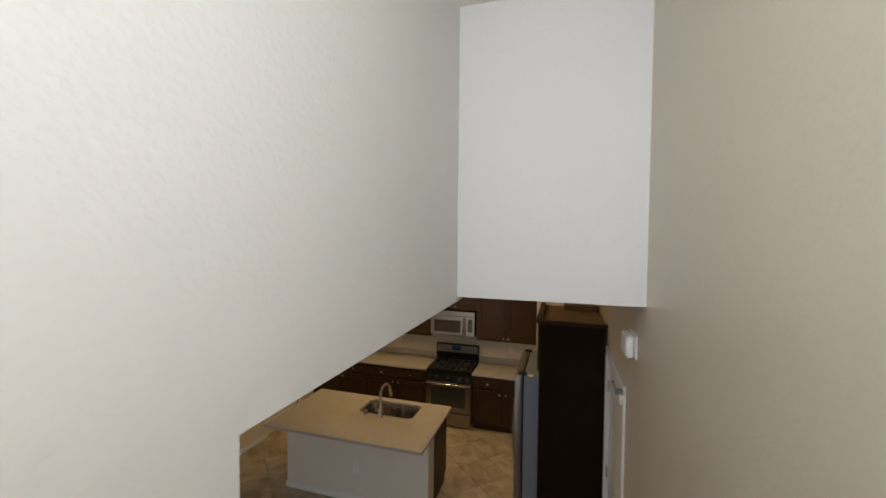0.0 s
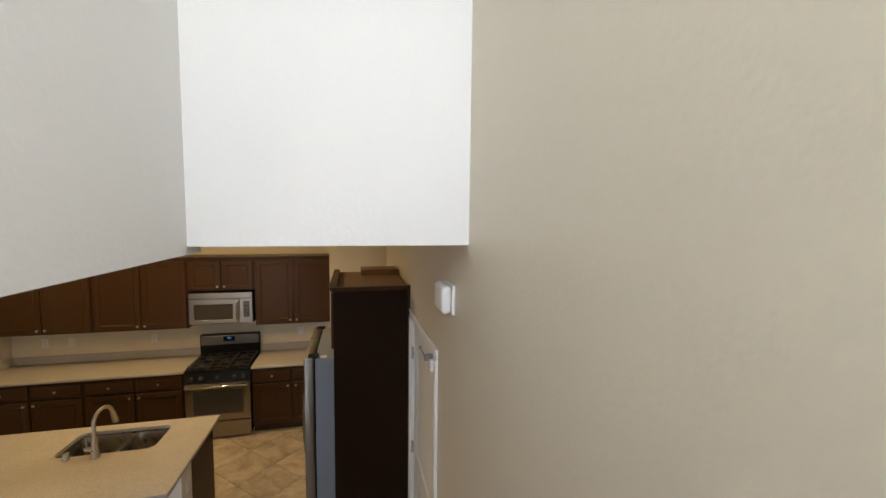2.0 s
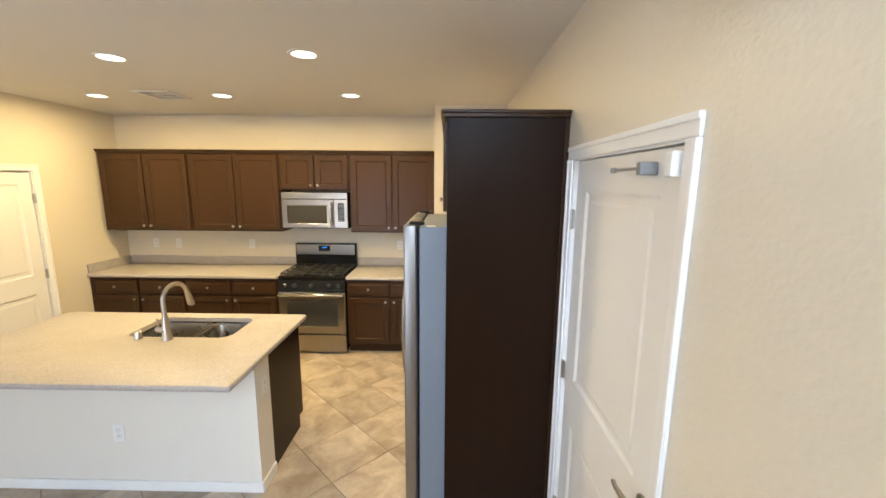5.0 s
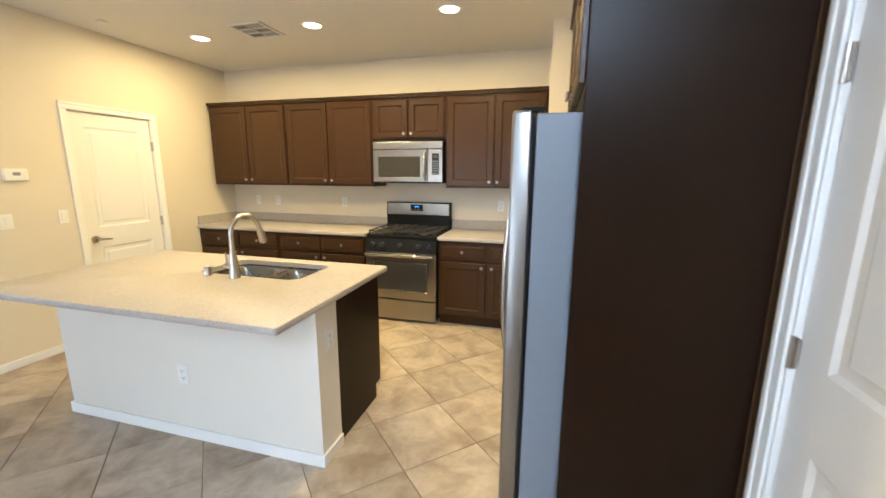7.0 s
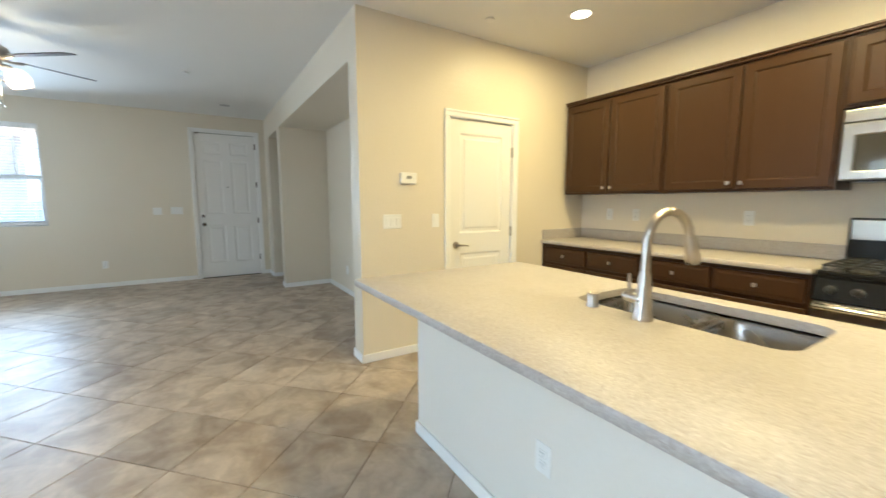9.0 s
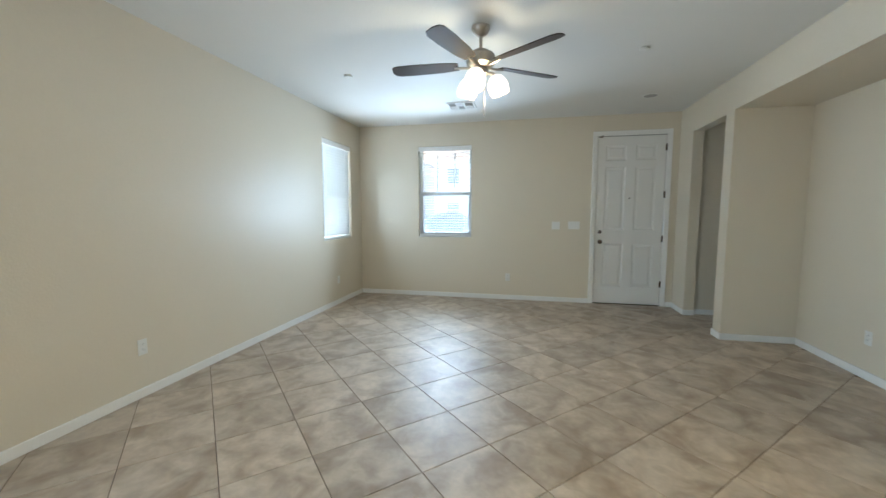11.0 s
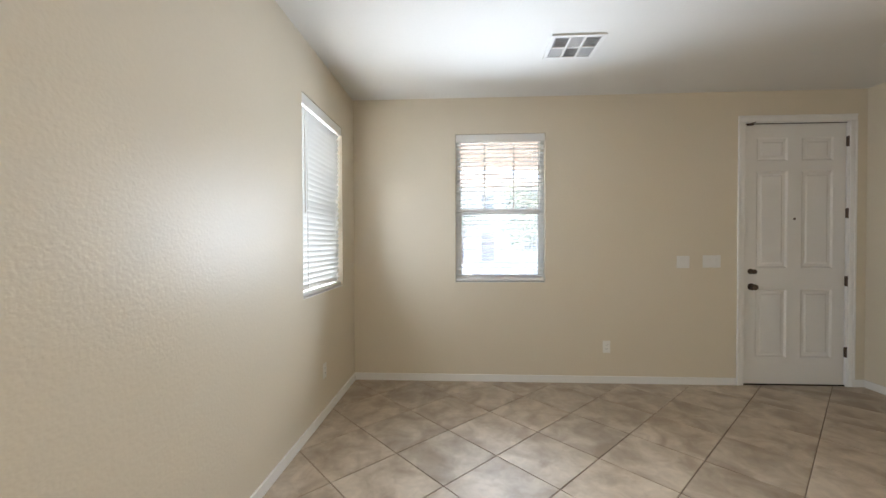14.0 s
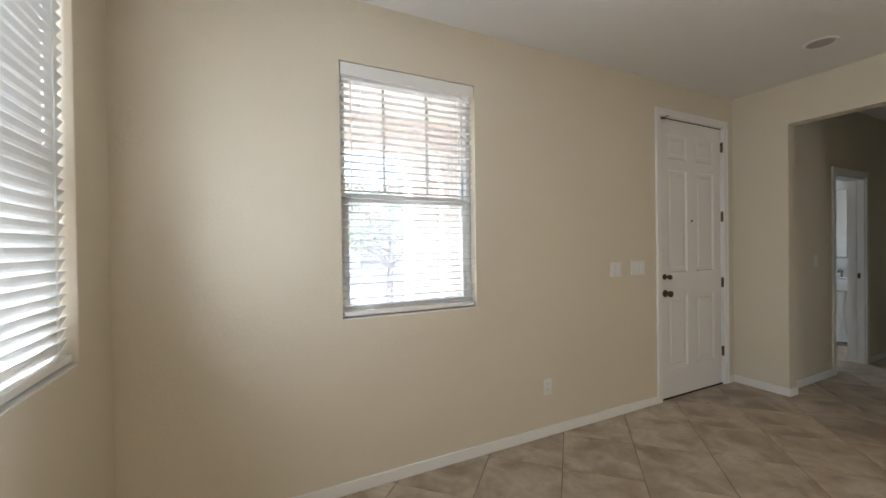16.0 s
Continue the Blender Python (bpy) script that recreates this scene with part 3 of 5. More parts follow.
# ---- doors ----
def hinge(parent, x, z, mat, width=0.03):
    bm = boxes((x - width / 2, 0.006, z - 0.045, x + width / 2, 0.012, z + 0.045), bevel=0.002, seg=1)
    rod(bm, (x, 0.002, z - 0.048), (x, 0.002, z + 0.048), 0.007)
    part("hinge", bm, mat, parent, smooth=True)


def knob_set(parent, name, x, y, z, mat, r=0.028):
    m = Matrix.Translation((x, y, z)) @ pose(0, 0, 0, 90)
    bm = lathe(bmesh.new(), [(r * 1.15, 0), (r * 1.15, 0.006), (r * 0.45, 0.009), (r * 0.4, 0.03), (r * 0.8, 0.036), (r, 0.048), (r * 0.92, 0.06), (r * 0.5, 0.068), (0.004, 0.07)], m)
    part(name, bm, mat, parent, smooth=True)


def door_with_frame(name, m, w, h, panels, label, hinges, hinge_mat, hinge_side, casing, depth, sunk=0.018, thick=0.04):
    d = thing(name, m, label, "door", kind="structure")
    slab = part("slab", panelled(bmesh.new(), 0.003, 0.008, w - 0.003, h - 0.004, sunk, thick, panels, slope=0.016, depth=0.009, field=0.025, rise=0.005), DOOR, d)
    part("jamb", boxes((-0.019, 0, 0, 0, depth, h), (w, 0, 0, w + 0.019, depth, h), (-0.019, 0, h, w + 0.019, depth, h + 0.019),
                       (0, sunk + thick + 0.002, 0, 0.012, sunk + thick + 0.03, h), (w - 0.012, sunk + thick + 0.002, 0, w, sunk + thick + 0.03, h),
                       (0, sunk + thick + 0.002, h - 0.012, w, sunk + thick + 0.03, h)), TRIM, d)
    c = casing
    for sx in (-1, 1):
        x0 = -0.006 - c if sx < 0 else w + 0.006
        bm = boxes((x0, -0.012, 0, x0 + c, -0.0005, h + 0.006), bevel=0.004)
        e = x0 if sx < 0 else x0 + c - 0.02
        box(bm, e, -0.018, 0, e + 0.02, -0.010, h + 0.006, bevel=0.004)
        part("casing", bm, TRIM, d)
    bm = boxes((-0.006 - c, -0.012, h + 0.006, w + 0.006 + c, -0.0005, h + 0.006 + c), bevel=0.004)
    box(bm, -0.006 - c, -0.018, h + c - 0.014, w + 0.006 + c, -0.010, h + 0.006 + c, bevel=0.004)
    part("casing", bm, TRIM, d)
    for z in hinges:
        hinge(d, w + 0.001 if hinge_side > 0 else -0.001, z, hinge_mat)
    return d, slab


# front door, on x along +y, facing the room
w = FD[1] - FD[0]
six = []
for xa, xb in ((0.115, 0.395), (w - 0.395, w - 0.115)):
    six += [(xa, 2.10, xb, 2.32), (xa, 1.10, xb, 2.01), (xa, 0.26, xb, 0.90)]
fd, slab = door_with_frame("door_1", pose(XF, FD[0], 0, 0, 0, 90), w, FD[2], six, "tall white six-panel front door, closed", (2.27, 1.61, 0.98, 0.32), BRONZE, 1, 0.062, 0.14)
knob_set(fd, "door_knob", 0.075, 0.018, 0.925, BRONZE)
knob_set(fd, "deadbolt", 0.068, 0.018, 1.07, BRONZE, 0.022)
part("peephole", lathe(bmesh.new(), [(0.011, 0), (0.011, 0.005), (0.006, 0.006)], Matrix.Translation((w / 2, 0.018, 1.56)) @ pose(0, 0, 0, 90), 12), BRONZE, fd)
part("weatherstrip", boxes((0.002, 0.012, FD[2] - 0.006, w - 0.002, 0.03, FD[2] - 0.001), (0.0, 0.010, 0.0, w, 0.05, 0.012)), BLACK, fd, "black rubber weatherstrip")
bm = boxes((0.02, -0.012, FD[2] - 0.02, 0.07, 0.012, FD[2] - 0.006), bevel=0.003)
rod(bm, (0.03, -0.008, FD[2] - 0.012), (0.075, -0.03, FD[2] + 0.004), 0.004)
part("security_latch", bm, BRONZE, fd)


def lever(parent, x, y, z, way):
    bm = lathe(bmesh.new(), [(0.032, 0), (0.032, 0.006), (0.012, 0.01), (0.011, 0.045)], Matrix.Translation((x, y, z)) @ pose(0, 0, 0, 90), 20)
    tube(bm, [(x, y - 0.045, z), (x + way * 0.03, y - 0.05, z), (x + way * 0.075, y - 0.05, z - 0.004), (x + way * 0.11, y - 0.044, z - 0.008)], [0.011, 0.010, 0.008, 0.007], 10)
    part("lever_handle", bm, NICKEL, parent, "satin nickel lever handle", True)


w = GD[1] - GD[0]
gd, slab = door_with_frame("door_2", pose(XG, GD[0], 0, 0, 0, 90), w, GD[2], [(0.115, 1.02, w - 0.115, 1.915), (0.115, 0.2, w - 0.115, 0.835)],
                           "white two-panel door, closed, in the kitchen wall", (1.78, 1.02, 0.26), NICKEL, 1, 0.058, 0.18)
lever(gd, 0.07, 0.018, 0.915, 1)

w = RD[1] - RD[0]
rd, slab = door_with_frame("door_3", pose(XR, RD[1], 0, 0, 0, -90), w, RD[2], [(0.125, 1.035, w - 0.13, 1.935), (0.125, 0.2, w - 0.13, 0.80)],
                           "white two-panel closet door beside the stairs, closed", (1.80, 1.04, 0.26), NICKEL, -1, 0.058, 0.12)
lever(rd, w - 0.055, 0.018, 1.0, -1)
bm = boxes((w - 0.355, -0.030, 2.006, w - 0.165, -0.022, 2.016), bevel=0.003)
box(bm, w - 0.185, -0.034, 1.992, w - 0.155, 0.018, 2.030, bevel=0.004)
box(bm, w - 0.372, -0.034, 2.002, w - 0.352, -0.016, 2.020, bevel=0.004)
part("child_latch", bm, GREY_PLASTIC, rd, "grey slide latch near the top of the door")
part("latch_catch", boxes((w - 0.040, -0.03, 1.985, w - 0.006, 0.018, 2.05), bevel=0.006), PLASTIC, rd)

# bathroom doorway in the hall
bd = thing("door_4", pose(HALL[0] - 0.07, 5.06, 0, 0, 0, 90), "white door frame of the bathroom, standing open", "doorway", kind="structure")
part("casing", boxes((-0.06, -0.016, 0, 0, -0.0005, 2.05), bevel=0.004), TRIM, bd)
part("casing", boxes((0.75, -0.016, 0, 0.81, -0.0005, 2.05), bevel=0.004), TRIM, bd)
part("casing", boxes((-0.06, -0.016, 2.05, 0.81, -0.0005, 2.11), bevel=0.004), TRIM, bd)
part("jamb", boxes((0.001, 0, 0, 0.018, 0.14, 2.03), (0.732, 0, 0, 0.749, 0.14, 2.03), (0.001, 0, 2.03, 0.749, 0.14, 2.049), (0.72, 0.06, 0, 0.732, 0.09, 2.03)), TRIM, bd)
part("strike_plate", boxes((0.728, 0.03, 0.94, 0.7315, 0.055, 1.0)), BRONZE, bd)

# ---- windows and blinds ----
def blind_material():
    m = bpy.data.materials.new("white_blind_slat")
    m.use_nodes = True
    n, l = m.node_tree.nodes, m.node_tree.links
    b = n["Principled BSDF"]
    b.inputs["Base Color"].default_value, b.inputs["Roughness"].default_value = (0.69, 0.70, 0.69, 1), 0.4
    tr = n.new("ShaderNodeBsdfTranslucent")
    tr.inputs["Color"].default_value = (0.80, 0.78, 0.72, 1)
    mix = n.new("ShaderNodeMixShader")
    mix.inputs[0].default_value = 0.015
    l.new(b.outputs[0], mix.inputs[1])
    l.new(tr.outputs[0], mix.inputs[2])
    l.new(mix.outputs[0], n["Material Output"].inputs[0])
    return m


BLIND = blind_material()


def window_unit(name, m, w, h, label):
    """Single-hung vinyl window set in the outer half of the wall; local x across, y outwards, z up from the sill."""
    win = thing(name, m, label, "window", kind="structure")
    f = 0.030
    part("window_frame", boxes((0, 0.07, 0, f, 0.145, h), (w - f, 0.07, 0, w, 0.145, h), (f, 0.07, 0, w - f, 0.145, f), (f, 0.07, h - f, w - f, 0.145, h), bevel=0.004), VINYL, win)
    mid = h * 0.49
    sash = part("lower_sash", boxes((f, 0.075, f, f + 0.028, 0.105, mid), (w - f - 0.028, 0.075, f, w - f, 0.105, mid), (f + 0.028, 0.075, f, w - f - 0.028, 0.105, f + 0.04),
                                    (f + 0.028, 0.075, mid - 0.04, w - f - 0.028, 0.105, mid), bevel=0.003), VINYL, win)
    upper = part("upper_sash", boxes((f, 0.108, mid - 0.02, f + 0.018, 0.138, h - f), (w - f - 0.018, 0.108, mid - 0.02, w - f, 0.138, h - f),
                                     (f + 0.018, 0.108, mid - 0.02, w - f - 0.018, 0.138, mid + 0.015), (f + 0.018, 0.108, h - f - 0.025, w - f - 0.018, 0.138, h - f), bevel=0.003), VINYL, win)
    for k in (1, 2):
        x = w * k / 3
        part("muntin", boxes((x - 0.008, 0.118, mid + 0.015, x + 0.008, 0.128, h - f - 0.025)), VINYL, upper)
    for nm, par, y, z0, z1, inset in (("lower_pane", sash, 0.09, f + 0.04, mid - 0.04, f + 0.028), ("upper_pane", upper, 0.131, mid + 0.015, h - f - 0.025, f + 0.018)):
        p = part("pane", boxes((inset, y, z0, w - inset, y + 0.003, z1)), GLASS, par)
        p.visible_shadow = False
    part("window_sill", boxes((0.0, 0.002, -0.001, w, 0.069, 0.006), bevel=0.002), TRIM, win)
    return win


def blind(name, m, w, h, tilt, label, wand=True):
    """Two-inch slat blind inside the opening; tilt: degrees by which the room edge of each slat is lifted."""
    b = thing(name, m, label, "blind", group="window blinds")
    part("valance", boxes((0.004, 0.004, h - 0.075, w - 0.004, 0.016, h - 0.004), bevel=0.003), BLIND_OLD, b)
    part("headrail", boxes((0.008, 0.018, h - 0.05, w - 0.008, 0.062, h - 0.004), bevel=0.002), BLIND_OLD, b)
    n = 32
    pitch = (h - 0.125) / n
    x0, x1 = 0.012, w - 0.012
    slots = (0.12, w - 0.12)
    xs = [x0] + [v for s in slots for v in (s - 0.007, s + 0.007)] + [x1]
    ys = (-0.025, -0.006, 0.005, 0.025)

    def slat_mesh(hole):
        """A slightly arched slat; hole: an open route hole at one cord."""
        bm = bmesh.new()
        rows = [[bm.verts.new((x, y, 0.0022 * (1 - (y / 0.025) ** 2))) for x in xs] for y in ys]
        low = [[bm.verts.new((x, y, 0.0022 * (1 - (y / 0.025) ** 2) - 0.0022)) for x in xs] for y in ys]
        for r in range(3):
            for c in range(5):
                if hole and r == 1 and c == 3:
                    continue
                bm.faces.new((rows[r][c], rows[r][c + 1], rows[r + 1][c + 1], rows[r + 1][c]))
                bm.faces.new((low[r][c], low[r + 1][c], low[r + 1][c + 1], low[r][c + 1]))
        for c in range(5):
            bm.faces.new((low[0][c], low[0][c + 1], rows[0][c + 1], rows[0][c]))
            bm.faces.new((rows[3][c], rows[3][c + 1], low[3][c + 1], low[3][c]))
        me = bpy.data.meshes.new("slat")
        bm.to_mesh(me)
        bm.free()
        me.materials.append(BLIND)
        return me

    plain, pierced = slat_mesh(False), slat_mesh(True)
    for k in range(n):
        s = new("slat", pierced if k > n * 0.5 else plain)
        s.parent = b
        s.matrix_basis = pose(0, 0.038, 0.045 + pitch * (k + 0.5), tilt, 0, 0)
        s.rotation_euler.x += radians(random.uniform(-1.5, 1.5))
    part("bottom_rail", boxes((0.01, 0.014, 0.008, w - 0.01, 0.062, 0.034), bevel=0.004), BLIND_OLD, b)
    for x in slots:
        for y in (0.013, 0.063):
            part("ladder_cord", rod(bmesh.new(), (x, y, 0.03), (x, y, h - 0.05), 0.0013, seg=6), BLIND_OLD, b)
    if wand:
        part("tilt_wand", rod(bmesh.new(), (0.06, 0.004, h - 0.08), (0.062, 0.006, h * 0.42), 0.004, seg=8), BLIND_OLD, b)
    part("pull_cord", rod(bmesh.new(), (w - 0.06, 0.005, h - 0.08), (w - 0.06, 0.006, h * 0.7), 0.0015, seg=6), BLIND_OLD, b)
    return b


W1W, W1H = W1[2] - W1[0], W1[3] - W1[1]
W2W, W2H = W2[2] - W2[0], W2[3] - W2[1]
window_unit("window_1", pose(XF, W1[0], W1[1], 0, 0, 90), W1W, W1H, "white vinyl single-hung window facing the street")
blind("venetian_blind", pose(XF, W1[0], W1[1] + 0.008, 0, 0, 90), W1W, W1H - 0.008, -1, "white two-inch slat blind with open slats over the street window")
window_unit("window_2", pose(W2[2], YS, W2[1], 0, 0, 180), W2W, W2H, "white vinyl single-hung window in the side wall")
blind("venetian_blind", pose(W2[2], YS, W2[1] + 0.008, 0, 0, 180), W2W, W2H - 0.008, -64, "white two-inch slat blind with tilted, nearly closed slats", wand=True)
wnd = thing("window_3", pose(-0.3, YS, 3.2), "plain white window above the stair landing", "window", kind="structure")
part("window_frame", boxes((0, -0.14, 0, 0.04, -0.08, 1.05), (0.64, -0.14, 0, 0.68, -0.08, 1.05), (0.04, -0.14, 0, 0.64, -0.08, 0.04), (0.04, -0.14, 1.01, 0.64, -0.08, 1.05), bevel=0.004), VINYL, wnd)
p = part("pane", boxes((0.04, -0.11, 0.04, 0.64, -0.107, 1.01)), GLASS, wnd)
p.visible_shadow = False


# ---- kitchen: cabinets ----
def cabinet_knob(parent, x, y, z):
    m = Matrix.Translation((x, y, z)) @ pose(0, 0, 0, 90)
    bm = lathe(bmesh.new(), [(0.007, 0), (0.006, 0.012), (0.011, 0.016)], m, 10)
    box(bm, x - 0.0135, y - 0.027, z - 0.0135, x + 0.0135, y - 0.016, z + 0.0135, bevel=0.004)
    part("knob", bm, NICKEL, parent, "square satin nickel knob", True)


def cabinet_door(parent, x0, z0, x1, z1, knob=None, name="cabinet_door", rail=0.058):
    p = [(x0 + rail, z0 + rail, x1 - rail, z1 - rail)] if z1 - z0 > 0.3 else [(x0 + 0.02, z0 + 0.02, x1 - 0.02, z1 - 0.02)]
    if z1 - z0 > 0.3:
        bm = panelled(bmesh.new(), x0, z0, x1, z1, -0.02, 0.019, p, slope=0.011, depth=0.010, chamfer=0.004)
    else:
        bm = panelled(bmesh.new(), x0, z0, x1, z1, -0.02, 0.019, p, slope=0.012, depth=-0.004, chamfer=0.006)
    d = part(name, bm, WOOD, parent)
    if knob:
        cabinet_knob(d, knob[0], -0.02, knob[1])
    return d


def base_cabinet(name, m, w, label, group, h=0.875, depth=0.6):
    c = thing(name, m, label, "cabinet", group)
    part("carcass", union([(0, 0.004, 0.10, w, depth, h), (0, 0.07, 0, w, depth, 0.10)]), WOOD, c)
    half = w / 2
    for k in range(2):
        a, b = k * half + (0.022 if k == 0 else 0.014), (k + 1) * half - (0.022 if k == 1 else 0.014)
        cabinet_door(c, a, 0.125, b, 0.665, ((b - 0.035) if k == 0 else (a + 0.035), 0.628))
        cabinet_door(c, a, 0.695, b, 0.85, ((a + b) / 2, 0.772), "drawer_front")
    return c


def wall_cabinet(name, m, w, h, depth, label, group, crown_ends=(0, 0), crown_back=None):
    c = thing(name, m, label, "cabinet", group)
    part("carcass", boxes((0, 0.002, 0, w, depth, h), bevel=0.001, seg=1), WOOD, c)
    half = w / 2
    for k in range(2):
        a, b = k * half + (0.018 if k == 0 else 0.007), (k + 1) * half - (0.018 if k == 1 else 0.007)
        cabinet_door(c, a, 0.018, b, h - 0.02, ((b - 0.033) if k == 0 else (a + 0.033), 0.06))
    e0, e1 = crown_ends
    back = crown_back or depth
    bm = boxes((-0.02 * e0, -0.022, h, w + 0.02 * e1, back, h + 0.018), bevel=0.003)
    box(bm, -0.03 * e0, -0.034, h + 0.018, w + 0.03 * e1, back, h + 0.034, bevel=0.004)
    part("crown", bm, WOOD, c)
    return c


UF = 6.235
for xa, xb, z0 in ((-4.205, -3.165, 1.382), (-3.163, -2.112, 1.382), (-2.110, -1.312, 1.862), (-1.310, -0.335, 1.382)):
    wall_cabinet("wall_cabinet", pose(xa, UF, z0), xb - xa, 2.278 - z0, YB - UF - 0.002,
                 "espresso-stained wall cabinet above the microwave" if z0 > 1.5 else "espresso-stained wall cabinet with two recessed-panel doors", "upper kitchen cabinets",
                 crown_ends=(0, 0))
BF = 5.975
for xa, xb in ((-4.215, -3.157), (-3.155, -2.097), (-1.315, -0.335)):
    base_cabinet("base_cabinet", pose(xa, BF, 0), xb - xa, "espresso-stained base cabinet with two drawers over two doors", "lower kitchen cabinets", depth=YB - BF - 0.002)
tagged(link("filler_strip", boxes((XG + 0.001, BF, 0.1, -4.216, BF + 0.02, 0.875)), WOOD), "narrow espresso-stained filler beside the wall", "filler")


def loop_rect(x0, y0, x1, y1, r, per=6):
    pts = []
    for cx, cy, a0 in ((x1 - r, y1 - r, 0), (x0 + r, y1 - r, 90), (x0 + r, y0 + r, 180), (x1 - r, y0 + r, 270)):
        for k in range(per):
            a = radians(a0 + 90 * k / (per - 1))
            pts.append((cx + r * math.cos(a), cy + r * math.sin(a)))
    return pts


def bridge(bm, a, b):
    n = len(a)
    for k in range(n):
        bm.faces.new((a[k], a[(k + 1) % n], b[(k + 1) % n], b[k]))


def slab_top(x0, y0, x1, y1, z0, z1, r=0.02, ease=0.012, hole=None):
    """A stone slab with eased edges and, if given, a rounded cut-out."""
    bm = bmesh.new()

    def ring(inset, z, rect=(x0, y0, x1, y1), rr=r):
        return [bm.verts.new((p[0], p[1], z)) for p in loop_rect(rect[0] + inset, rect[1] + inset, rect[2] - inset, rect[3] - inset, max(rr - inset, 0.004))]

    rings = [ring(ease, z1), ring(ease * 0.3, z1 - ease * 0.3), ring(0, z1 - ease), ring(0, z0 + ease * 0.6), ring(ease * 0.4, z0)]
    for a, b in zip(rings, rings[1:]):
        bridge(bm, b, a)
    if hole:
        hx0, hy0, hx1, hy1 = hole
        t = ring(0, z1 - 0.002, hole, 0.07)
        t2 = ring(-0.003, z1, hole, 0.07)
        b = ring(0, z0, hole, 0.07)
        bridge(bm, rings[0], t2)
        bridge(bm, t2, t)
        bridge(bm, t, b)
        bridge(bm, b, rings[-1])
    else:
        bm.faces.new(rings[0])
        bm.faces.new(rings[-1][::-1])
    return bm


TOP = 0.916
ct = thing("countertop", pose(0, 0, 0), "speckled beige quartz countertop with a low backsplash", "countertop", "kitchen countertops")
part("slab", slab_top(XG + 0.001, 5.94, -2.093, YB - 0.001, 0.880, TOP, 0.006), QUARTZ, ct, smooth=True)
part("backsplash", boxes((XG + 0.021, YB - 0.02, TOP, -2.093, YB - 0.0005, TOP + 0.102), bevel=0.003), QUARTZ, ct)
part("side_splash", boxes((XG + 0.0005, 5.96, TOP, XG + 0.02, YB - 0.001, TOP + 0.102), bevel=0.003), QUARTZ, ct)
ct = thing("countertop", pose(0, 0, 0), "short speckled quartz countertop beside the range", "countertop", "kitchen countertops")
part("slab", slab_top(-1.318, 5.94, -0.326, YB - 0.001, 0.880, TOP, 0.006), QUARTZ, ct, smooth=True)
part("backsplash", boxes((-1.318, YB - 0.02, TOP, -0.346, YB - 0.0005, TOP + 0.102), bevel=0.003), QUARTZ, ct)
part("side_splash", boxes((-0.345, 5.96, TOP, -0.3255, YB - 0.001, TOP + 0.102), bevel=0.003), QUARTZ, ct)

